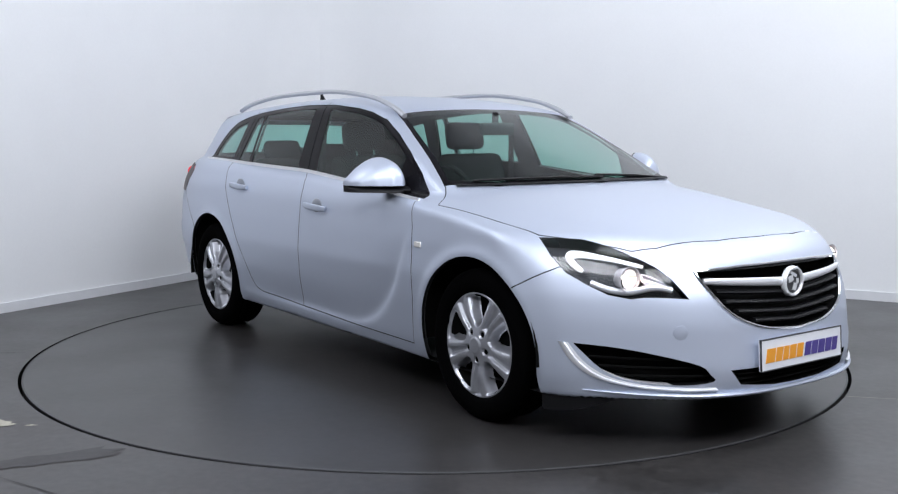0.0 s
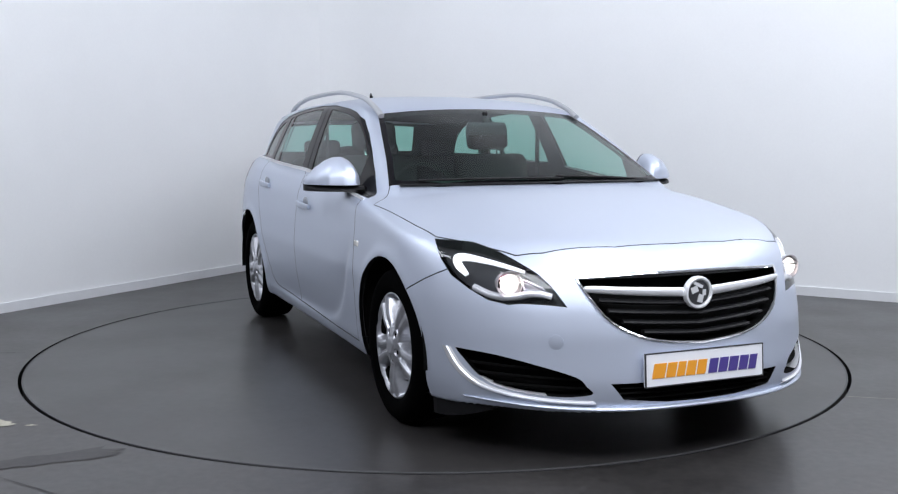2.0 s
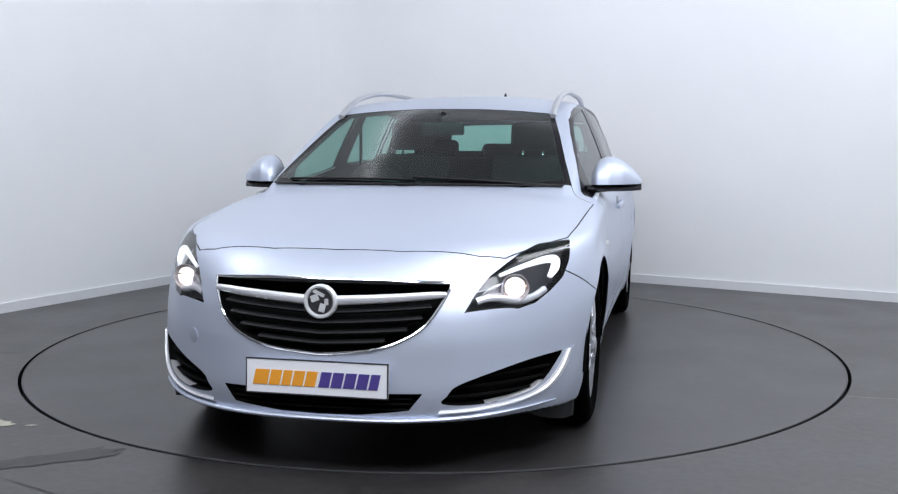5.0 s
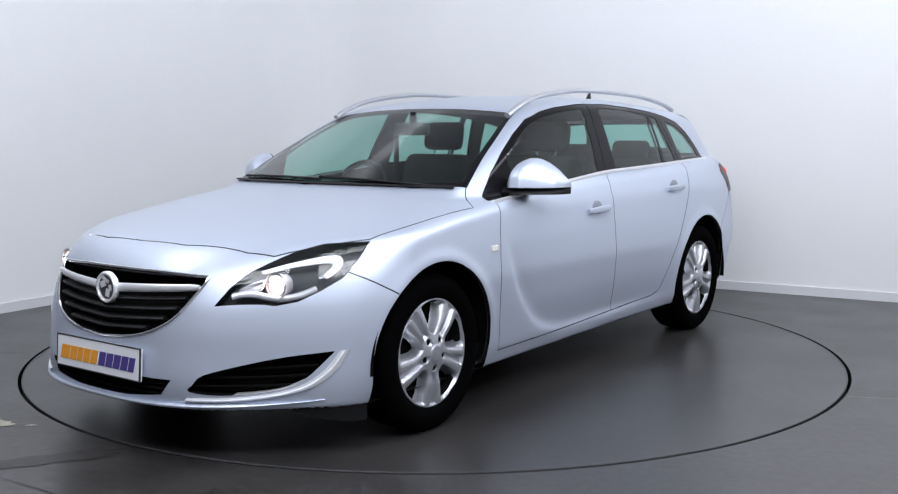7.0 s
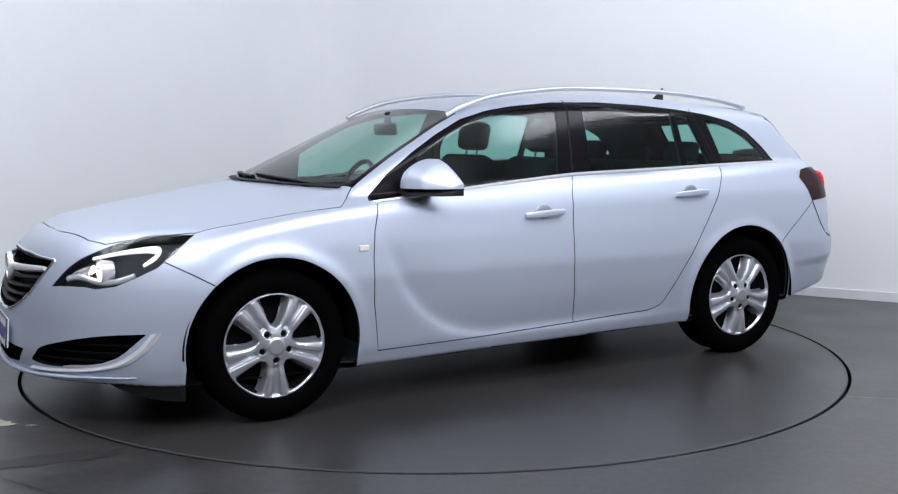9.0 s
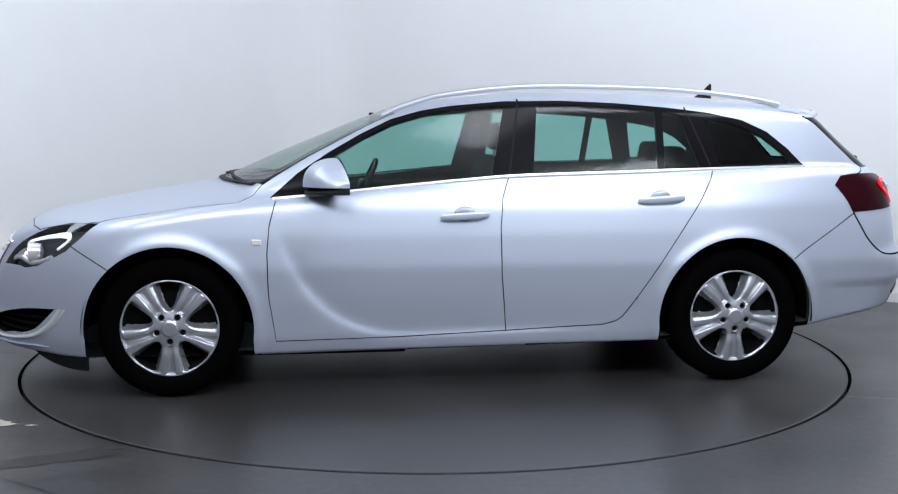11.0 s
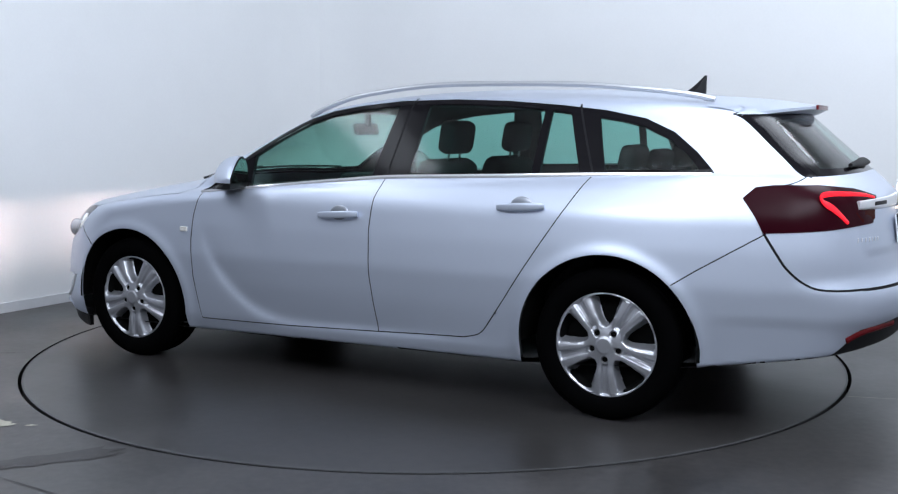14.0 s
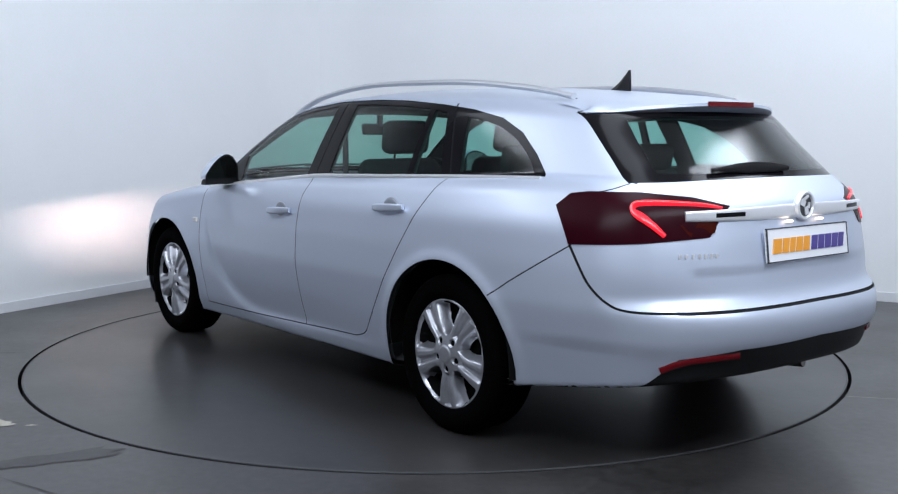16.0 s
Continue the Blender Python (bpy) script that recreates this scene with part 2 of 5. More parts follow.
    rows = [[bm.verts.new((p.x * r_, p.y * r_, z_)) for r_, z_ in ((R1 - 0.010, 0.0015), (R1 - 0.002, 0.0015), (R1 - 0.001, -0.002), (R1 - 0.002, -0.006))] for p in ring]
    for k in range(N):
        a, b = rows[k], rows[(k + 1) % N]
        for j in range(3):
            bm.faces.new((a[j], a[j + 1], b[j + 1], b[j]))
    part("edge_band", bm, M_EDGE, table, "thin grey metal edge")
    return table


def build_lamps():
    for eye, aim, long, wide, watts in LAMPS:
        lamp = bpy.data.lights.new("unseen_panel", "AREA")
        lamp.shape, lamp.size, lamp.size_y, lamp.energy = "RECTANGLE", long, wide, watts
        lamp.color = (0.86, 0.90, 1.0)
        ob = new("unseen_panel", lamp)
        if eye[:2] == aim[:2]:
            ob.matrix_world = Matrix.Translation(eye) @ Matrix.Rotation(radians(59), 4, "Z")
        else:
            ob.matrix_world = look(eye, aim)


turntable = build_room()
build_lamps()


# ---- car body: one smooth solid, from which the panels are cut ----
class Curve:
    """A soft curve through (x, value) pairs."""
    def __init__(self, pairs, soft=0.05):
        xs, vs = zip(*sorted(pairs))
        self.x = np.linspace(xs[0] - 0.5, xs[-1] + 0.5, 6000)
        step = self.x[1] - self.x[0]
        s0, s1 = (vs[1] - vs[0]) / (xs[1] - xs[0]), (vs[-1] - vs[-2]) / (xs[-1] - xs[-2])
        v = np.interp(self.x, xs, vs)
        v = np.where(self.x < xs[0], vs[0] + (self.x - xs[0]) * s0, np.where(self.x > xs[-1], vs[-1] + (self.x - xs[-1]) * s1, v))
        k = np.arange(-int(4 * soft / step) - 1, int(4 * soft / step) + 2)
        g = np.exp(-0.5 * (k * step / soft) ** 2)
        pad = len(k) // 2
        ext = np.concatenate([v[0] + (np.arange(-pad, 0)) * (v[1] - v[0]), v, v[-1] + np.arange(1, pad + 1) * (v[-1] - v[-2])])
        self.v = np.convolve(ext, g / g.sum(), "valid")

    def __call__(self, x):
        return np.interp(x, self.x, self.v)


WIDE = Curve([(2.4, 0.87), (2.0, 0.90), (1.7, 0.915), (1.37, 0.925), (1.0, 0.918), (0.5, 0.912), (0.0, 0.915), (-0.5, 0.918), (-1.0, 0.925), (-1.37, 0.93),
              (-1.7, 0.905), (-2.0, 0.842), (-2.25, 0.775), (-2.5, 0.69)], 0.12)
SECTION = Curve([(0.1, -0.10), (0.2, -0.06), (0.27, -0.035), (0.45, -0.012), (0.6, 0.0), (0.75, -0.010), (0.87, -0.026), (0.90, -0.033), (0.94, -0.050), (1.0, -0.080), (1.06, -0.112), (1.2, -0.2)], 0.018)
HOOD = Curve([(2.4, 0.74), (2.2, 0.80), (2.0, 0.848), (1.77, 0.893), (1.42, 0.953), (1.2, 0.988), (0.9, 1.018), (0.5, 1.058), (-0.235, 1.105), (-1.27, 1.132), (-1.78, 1.14),
              (-2.2, 1.11), (-2.5, 1.06)], 0.08)
FRONT = Curve([(0.1, 2.29), (0.2, 2.325), (0.26, 2.347), (0.32, 2.35), (0.42, 2.335), (0.5, 2.327), (0.6, 2.303), (0.7, 2.255), (0.8, 2.17), (0.86, 2.09), (1.0, 1.8)], 0.025)
REAR = Curve([(0.2, -2.38), (0.33, -2.45), (0.44, -2.493), (0.48, -2.525), (0.55, -2.533), (0.60, -2.525), (0.645, -2.47), (0.85, -2.43), (0.964, -2.40), (1.03, -2.33), (1.1, -2.265), (1.32, -2.02), (1.5, -1.8)], 0.018)
REAR_BOW = Curve([(0.3, 0.55), (0.45, 0.57), (0.60, 0.62), (0.68, 0.50), (0.8, 0.50), (1.0, 0.52), (1.15, 0.75), (1.3, 0.7)], 0.06)
CABIN = Curve([(1.4, 0.68), (1.2, 0.735), (0.9, 0.79), (0.5, 0.808), (0.0, 0.82), (-0.5, 0.822), (-1.0, 0.81), (-1.4, 0.772), (-1.78, 0.715), (-2.0, 0.67), (-2.4, 0.56)], 0.1)
BELT = Curve([(1.3, 0.90), (0.9, 0.925), (0.3, 0.981), (-0.235, 1.028), (-0.813, 1.043), (-1.27, 1.056), (-1.78, 1.065), (-2.4, 1.06)], 0.08)
TOP = Curve([(1.6, 0.80), (1.22, 0.985), (0.9, 1.127), (0.5, 1.292), (0.3, 1.366), (0.1, 1.404), (-0.1, 1.430), (-0.35, 1.447), (-0.6, 1.453), (-1.07, 1.446), (-1.5, 1.42),
             (-1.9, 1.378), (-2.2, 1.33)], 0.05)
UNDER = Curve([(2.4, 0.21), (2.0, 0.208), (1.75, 0.19), (1.0, 0.185), (0.0, 0.197), (-1.0, 0.21), (-1.7, 0.258), (-2.3, 0.34), (-2.5, 0.37)], 0.05)
FW, RW, AXLE = 1.3685, -1.3685, 0.322


def smax(a, b, r):
    h = np.clip(0.5 + 0.5 * (a - b) / r, 0, 1)
    return b + (a - b) * h + r * h * (1 - h)


def ease(t):
    t = np.clip(t, 0, 1)
    return t * t * (3 - 2 * t)


def solid(p):
    """Below zero inside the closed body."""
    x, y, z = p[..., 0], np.abs(p[..., 1]), p[..., 2]
    w = WIDE(x) + SECTION(z)
    # scooped crease behind the front arch, running down and back along the doors
    g1, g2 = (0.80 + 0.35 * (z - 0.6)) - x, z - (0.272 + 0.012 * (0.5 - x))
    g = -smax(-g1, -g2, 0.45)
    fade = ease((0.84 - z) / 0.40) * ease((x + 1.1) / 1.0)
    w = w - 0.024 * fade * np.exp(-np.clip(g, 0, 9) / 0.12) / (1 + np.exp(-np.clip(g / 0.014, -60, 60)))
    for cx in (FW, RW):
        r = np.hypot(x - cx, z - AXLE)
        w = w + 0.010 * np.exp(-((r - 0.40) / 0.035) ** 2)
    w = w - 0.010 * ease((0.50 - z) / 0.06) * ease((-x - 1.68) / 0.40)
    side = y - w
    drop = 0.075 * (y / 0.8) ** 2.5 * np.clip(1.1 - 0.05 * x, 0.9, 1.2)
    top = z - (HOOD(x) - drop)
    front = (x - (FRONT(z) - 0.80 * y ** 3)) * 0.8
    bow = REAR_BOW(z) * y ** 3
    rear = ((REAR(z) + bow) - x) * 0.8
    low = smax(smax(side, top, 0.045), smax(front, rear, 0.01), 0.07)
    low = smax(low, UNDER(x) - z, 0.02)
    t = np.clip((z - BELT(x)), -0.015, 1)
    yg = CABIN(x) - 0.36 * t - 0.22 * t * np.abs(t)
    xe = x + (0.12 + 0.36 * ease((x - 0.05) / 1.0)) * y ** 2 * ease(0.5 + x / 0.8)
    roof = z - (TOP(xe) - 0.055 * (y / 0.6) ** 2.5 * np.clip(0.55 - x * 0.6, 0.0, 1))
    up = smax(smax(y - yg, roof, 0.05), rear, 0.05)
    up = smax(up, 0.75 - z, 0.02)
    return -smax(-low, -up, 0.018)


def gradient(p):
    e = 0.004
    g = np.stack([solid(p + np.eye(3)[k] * e) - solid(p - np.eye(3)[k] * e) for k in range(3)], -1) / (2 * e)
    return g


def settle(p, rounds=5):
    for _ in range(rounds):
        g = gradient(p)
        d = solid(p) / np.maximum((g * g).sum(-1), 0.05)
        p = p - g * np.clip(d, -0.02, 0.02)[..., None]
    return p


def body_mesh(step=0.0165):
    """The body's surface for y >= 0, as vertices and quads."""
    lo, hi = np.array([-2.62, -0.055, 0.12]), np.array([2.44, 1.0, 1.52])
    n = np.ceil((hi - lo) / step).astype(int)
    ax = [lo[k] + step * np.arange(n[k]) for k in range(3)]
    P = np.stack(np.meshgrid(*ax, indexing="ij"), -1)
    inside = solid(P) < 0
    c = [slice(None, -1), slice(1, None)]
    tot = sum(inside[c[i], c[j], c[k]].astype(int) for i in (0, 1) for j in (0, 1) for k in (0, 1))
    active = (tot > 0) & (tot < 8)
    index = np.full(active.shape, -1)
    index[active] = np.arange(active.sum())
    verts = settle(P[:-1, :-1, :-1][active] + step / 2, 8)
    quads = []
    for k in range(3):
        a, b = [s for s in range(3) if s != k]
        near = [slice(None)] * 3
        far = [slice(None)] * 3
        near[k], far[k] = slice(None, -1), slice(1, None)
        s0, s1 = inside[tuple(near)], inside[tuple(far)]
        where = np.argwhere(s0 != s1)
        where = where[(where[:, a] > 0) & (where[:, b] > 0) & (where[:, a] < index.shape[a]) & (where[:, b] < index.shape[b])]
        da, db = np.eye(3, dtype=int)[a], np.eye(3, dtype=int)[b]
        q = np.stack([index[tuple((where - o).T)] for o in (0 * da, da, da + db, db)], 1)
        flip = s0[tuple(where.T)] ^ (k == 1)
        q[~flip] = q[~flip][:, ::-1]
        quads.append(q[(q >= 0).all(1)])
    return verts, np.concatenate(quads)


# ---- cutting panels out of the body ----
SIDE, NOSE, TAIL, ABOVE = Vector((0, 1, 0)), Vector((1, 0, 0)), Vector((-1, 0, 0)), Vector((0, 0.25, 1)).normalized()
SCREEN, LAMP, LAMP_R = Vector((0.55, 0, 0.84)).normalized(), Vector((0.62, 0.60, 0.50)).normalized(), Vector((-0.75, 0.66, 0)).normalized()


def flat(points, d):
    """The axes of the plane across d, and the points in it."""
    up = Vector((0, 0, 1)) if abs(d.z) < 0.9 else Vector((1, 0, 0))
    u = up.cross(d).normalized()
    v = d.cross(u)
    return u, v, [(p.dot(u), p.dot(v)) for p in map(Vector, points)]


def within(poly, x, y):
    c = False
    for (x0, y0), (x1, y1) in zip(poly, poly[1:] + poly[:1]):
        if (y0 > y) != (y1 > y) and x < (x1 - x0) * (y - y0) / (y1 - y0) + x0:
            c = not c
    return c


class Cutter:
    def __init__(self):
        V, Q = body_mesh()
        self.bm = bm = bmesh.new()
        vs = [bm.verts.new(v) for v in V]
        for q in Q:
            try:
                bm.faces.new([vs[i] for i in q])
            except ValueError:
                pass
        bmesh.ops.bisect_plane(bm, geom=bm.verts[:] + bm.edges[:] + bm.faces[:], plane_co=(0, 0, 0), plane_no=(0, -1, 0), clear_outer=True)
        self.tag = bm.faces.layers.int.new("panel")
        self.names = ["body"]

    def cut(self, name, points, d, keep, only=None):
        """Cuts the outline through the faces that keep(co) lets pass, and names what lies inside."""
        bm, tag = self.bm, self.tag
        u, v, poly = flat(points, d)
        if name not in self.names:
            self.names.append(name)
        ident = self.names.index(name)
        lo = (min(p[0] for p in poly) - 0.06, min(p[1] for p in poly) - 0.06)
        hi = (max(p[0] for p in poly) + 0.06, max(p[1] for p in poly) + 0.06)
        cand = set()
        for f in bm.faces:
            co = f.verts[0].co
            if lo[0] < co.dot(u) < hi[0] and lo[1] < co.dot(v) < hi[1] and keep(co):
                cand.add(f)
        for a, b in zip(poly, poly[1:] + poly[:1]):
            l0, l1 = (min(a[0], b[0]), min(a[1], b[1])), (max(a[0], b[0]), max(a[1], b[1]))
            near = []
            for f in cand:
                us = [w.co.dot(u) for w in f.verts]
                ws = [w.co.dot(v) for w in f.verts]
                if max(us) >= l0[0] and min(us) <= l1[0] and max(ws) >= l0[1] and min(ws) <= l1[1]:
                    near.append(f)
            if not near:
                continue
            edge = u * (b[0] - a[0]) + v * (b[1] - a[1])
            if edge.length < 1e-6:
                continue
            geom = list({w for f in near for w in f.verts}) + list({e for f in near for e in f.edges}) + near
            r = bmesh.ops.bisect_plane(bm, geom=geom, plane_co=u * a[0] + v * a[1], plane_no=d.cross(edge).normalized(), dist=1e-5)
            cand.update(g for g in r["geom"] if isinstance(g, bmesh.types.BMFace))
        for f in cand:
            if f.is_valid:
                c = f.calc_center_median()
                if (only is None or self.names[f[tag]] in only) and within(poly, c.dot(u), c.dot(v)):
                    f[tag] = ident

    def seam(self, points, d, keep, width=0.006, name="seam", only=None):
        """A narrow strip along a line."""
        u, v, line = flat(points, d)
        left, right = [], []
        for i, p in enumerate(line):
            a, b = line[max(i - 1, 0)], line[min(i + 1, len(line) - 1)]
            n = Vector((-(b[1] - a[1]), b[0] - a[0])).normalized() * width / 2
            left.append(u * (p[0] + n.x) + v * (p[1] + n.y))
            right.append(u * (p[0] - n.x) + v * (p[1] - n.y))
        self.cut(name, left + right[::-1], d, keep, only)

    def arrays(self, names):
        ids = {self.names.index(n) for n in names if n in self.names}
        verts, faces, seen = [], [], {}
        for f in self.bm.faces:
            if f[self.tag] in ids:
                q = []
                for w in f.verts:
                    if w not in seen:
                        seen[w] = len(verts)
                        verts.append(tuple(w.co))
                    q.append(seen[w])
                faces.append(q)
        return np.array(verts), faces


def shell(name, cutter, names, mat, parent, sink=0.0, both=True, side=0, label="", lift=None, smooth=True):
    """The named cut faces as a mesh: both halves in one, or one side (1, -1)."""
    V, F = cutter.arrays(names)
    if not len(V):
        return None
    N = gradient(V)
    N /= np.linalg.norm(N, axis=1)[:, None]
    P = V - N * sink
    out = []
    for f in F:
        a, b, c = P[f[0]], P[f[len(f) // 3]], P[f[2 * len(f) // 3]]
        out.append(f if np.dot(np.cross(b - a, c - a), N[f[0]]) > 0 else f[::-1])
    flip = np.array([1, -1, 1])
    if both:
        n = len(P)
        mid = np.abs(P[:, 1]) < 2e-4
        P2, faces = np.concatenate([P, P * flip]), out + [[(i if mid[i] else i + n) for i in f[::-1]] for f in out]
        N2 = np.concatenate([N, N * flip])
        N2[:n][mid, 1] = 0
    elif side < 0:
        P2, N2, faces = P * flip, N * flip, [f[::-1] for f in out]
    else:
        P2, N2, faces = P, N, out
    me = mesh_of(name, P2, faces, mat, smooth)
    if smooth:
        me.normals_split_custom_set_from_vertices([tuple(n) for n in N2])
    return put(name, me, parent, label)


def left(co):
    return co.y > 0.35


def circle(cx, cz, r, a0, a1, n):
    return [(cx + r * math.cos(radians(a0 + (a1 - a0) * k / n)), 0, cz + r * math.sin(radians(a0 + (a1 - a0) * k / n))) for k in range(n + 1)]


def xz(*pairs):
    return [(x, 0, z) for x, z in pairs]


def yz(*pairs):
    return [(0, y, z) for y, z in pairs]


def smooth_path(pts, n):
    """Catmull-Rom through the points, n steps each."""
    P = [Vector(p) for p in pts]
    P = [P[0] * 2 - P[1]] + P + [P[-1] * 2 - P[-2]]
    out = []
    for i in range(1, len(P) - 2):
        for k in range(n):
            t = k / n
            a, b, c, d = P[i - 1:i + 3]
            out.append(0.5 * ((2 * b) + (c - a) * t + (2 * a - 5 * b + 4 * c - d) * t * t + (3 * b - a - 3 * c + d) * t ** 3))
    return out + [P[-2]]


def soften(pairs, n=4):
    return [(p.x, p.y) for p in smooth_path([(x, y, 0) for x, y in pairs], n)]


DOOR_FRONT = [(0.87, 0.925), (0.902, 0.804), (0.914, 0.678), (0.911, 0.479), (0.88, 0.255)]
DOOR_MID = [(-0.239, 1.025), (-0.201, 0.927), (-0.188, 0.782), (-0.192, 0.564), (-0.219, 0.281)]
DOOR_REAR = [(-1.268, 1.05), (-1.182, 0.914), (-1.033, 0.694), (-0.906, 0.503), (-0.828, 0.391), (-0.775, 0.328), (-0.695, 0.302)]
DOOR_REAR = DOOR_REAR[:3] + soften(DOOR_REAR[3:])
DLO_TOP = [(0.90, 0.930), (0.769, 1.045), (0.617, 1.144), (0.467, 1.229), (0.319, 1.300), (0.173, 1.341), (0.03, 1.364), (-0.225, 1.387), (-0.531, 1.391), (-0.803, 1.380), (-1.07, 1.358),
           (-1.28, 1.333), (-1.463, 1.296), (-1.593, 1.237), (-1.697, 1.153), (-1.776, 1.068)]
DLO_LOW = [(-1.268, 1.056), (-0.813, 1.043), (-0.235, 1.028), (0.294, 0.981)]
PANES = {"front_window": [(0.60, 0.962), (0.61, 1.118), (0.467, 1.205), (0.319, 1.276), (0.173, 1.318), (0.03, 1.342), (-0.235, 1.366), (-0.155, 1.026)],
         "rear_window": [(-0.36, 1.043), (-0.40, 1.368), (-0.53, 1.370), (-0.80, 1.358), (-1.0, 1.340), (-0.985, 1.055)],
         "vent_window": [(-1.022, 1.057), (-1.036, 1.336), (-1.125, 1.322), (-1.205, 1.063)],
         "quarter_window": [(-1.315, 1.075), (-1.26, 1.303), (-1.36, 1.287), (-1.45, 1.266), (-1.572, 1.210), (-1.66, 1.140), (-1.712, 1.080)]}
HEADLAMP = [(1.683, 0.814, 0.817), (1.757, 0.764, 0.816), (1.829, 0.711, 0.814), (1.928, 0.662, 0.791), (2.007, 0.622, 0.760), (2.090, 0.570, 0.717), (2.138, 0.535, 0.673), (2.200, 0.500, 0.600),
            (2.09, 0.640, 0.606), (2.059, 0.671, 0.598), (1.991, 0.725, 0.611), (1.916, 0.769, 0.646), (1.837, 0.808, 0.689), (1.768, 0.823, 0.747)]
HOOD_EDGE = [(2.126, 0.0, 0.806), (2.118, 0.25, 0.804), (2.051, 0.522, 0.785), (2.0, 0.612, 0.774), (1.90, 0.68, 0.795), (1.80, 0.74, 0.815), (1.678, 0.807, 0.823), (1.528, 0.826, 0.851),
             (1.364, 0.836, 0.875), (1.043, 0.852, 0.910), (0.968, 0.757, 0.958)]
SCREEN_EDGE = [(1.206, -0.05, 0.99), (1.206, 0.0, 0.99), (1.169, 0.203, 0.999), (1.081, 0.536, 0.988), (0.941, 0.742, 0.994), (0.73, 0.685, 1.10), (0.527, 0.635, 1.216), (0.30, 0.575, 1.338),
               (0.315, 0.3, 1.362), (0.32, 0.0, 1.37), (0.32, -0.05, 1.37)]
GRILLE = [(-0.05, 0.716), (0.218, 0.714), (0.452, 0.703), (0.440, 0.664), (0.384, 0.570), (0.305, 0.514), (0.186, 0.476), (0.013, 0.459), (-0.05, 0.458)]
GRILLE = GRILLE[:2] + soften(GRILLE[2:8], 3) + GRILLE[8:]
LOW_GRILLE = [(-0.05, 0.330), (0.374, 0.326), (0.327, 0.266), (0.15, 0.246), (0.0, 0.242), (-0.05, 0.242)]
FOG = [(1.895, 0.820, 0.421), (2.04, 0.718, 0.412), (2.156, 0.605, 0.387), (2.25, 0.49, 0.350), (2.272, 0.455, 0.315), (2.281, 0.440, 0.286), (2.214, 0.545, 0.274), (2.102, 0.675, 0.284), (2.006, 0.753, 0.318)]
FOG = [tuple(p) for p in smooth_path(FOG + FOG[:1], 3)[:-1]]
TAILLAMP = [(-1.915, 0.800, 0.970), (-1.955, 0.765, 1.014), (-2.025, 0.741, 1.023), (-2.181, 0.640, 1.022), (-2.296, 0.495, 1.004), (-2.366, 0.373, 0.972), (-2.372, 0.429, 0.934),
            (-2.372, 0.490, 0.866), (-2.245, 0.709, 0.848), (-2.010, 0.828, 0.833)]
TAIL_SEAM = [(0.46, 1.375), (0.594, 1.314), (0.640, 1.052), (0.735, 1.020), (0.824, 0.831), (0.814, 0.689), (0.794, 0.635), (0.76, 0.611), (0.613, 0.606), (0.282, 0.612), (-0.05, 0.614)]
TAIL_GLASS = [(-0.05, 1.318), (0.30, 1.316), (0.598, 1.312), (0.640, 1.054), (0.35, 1.062), (-0.05, 1.066)]


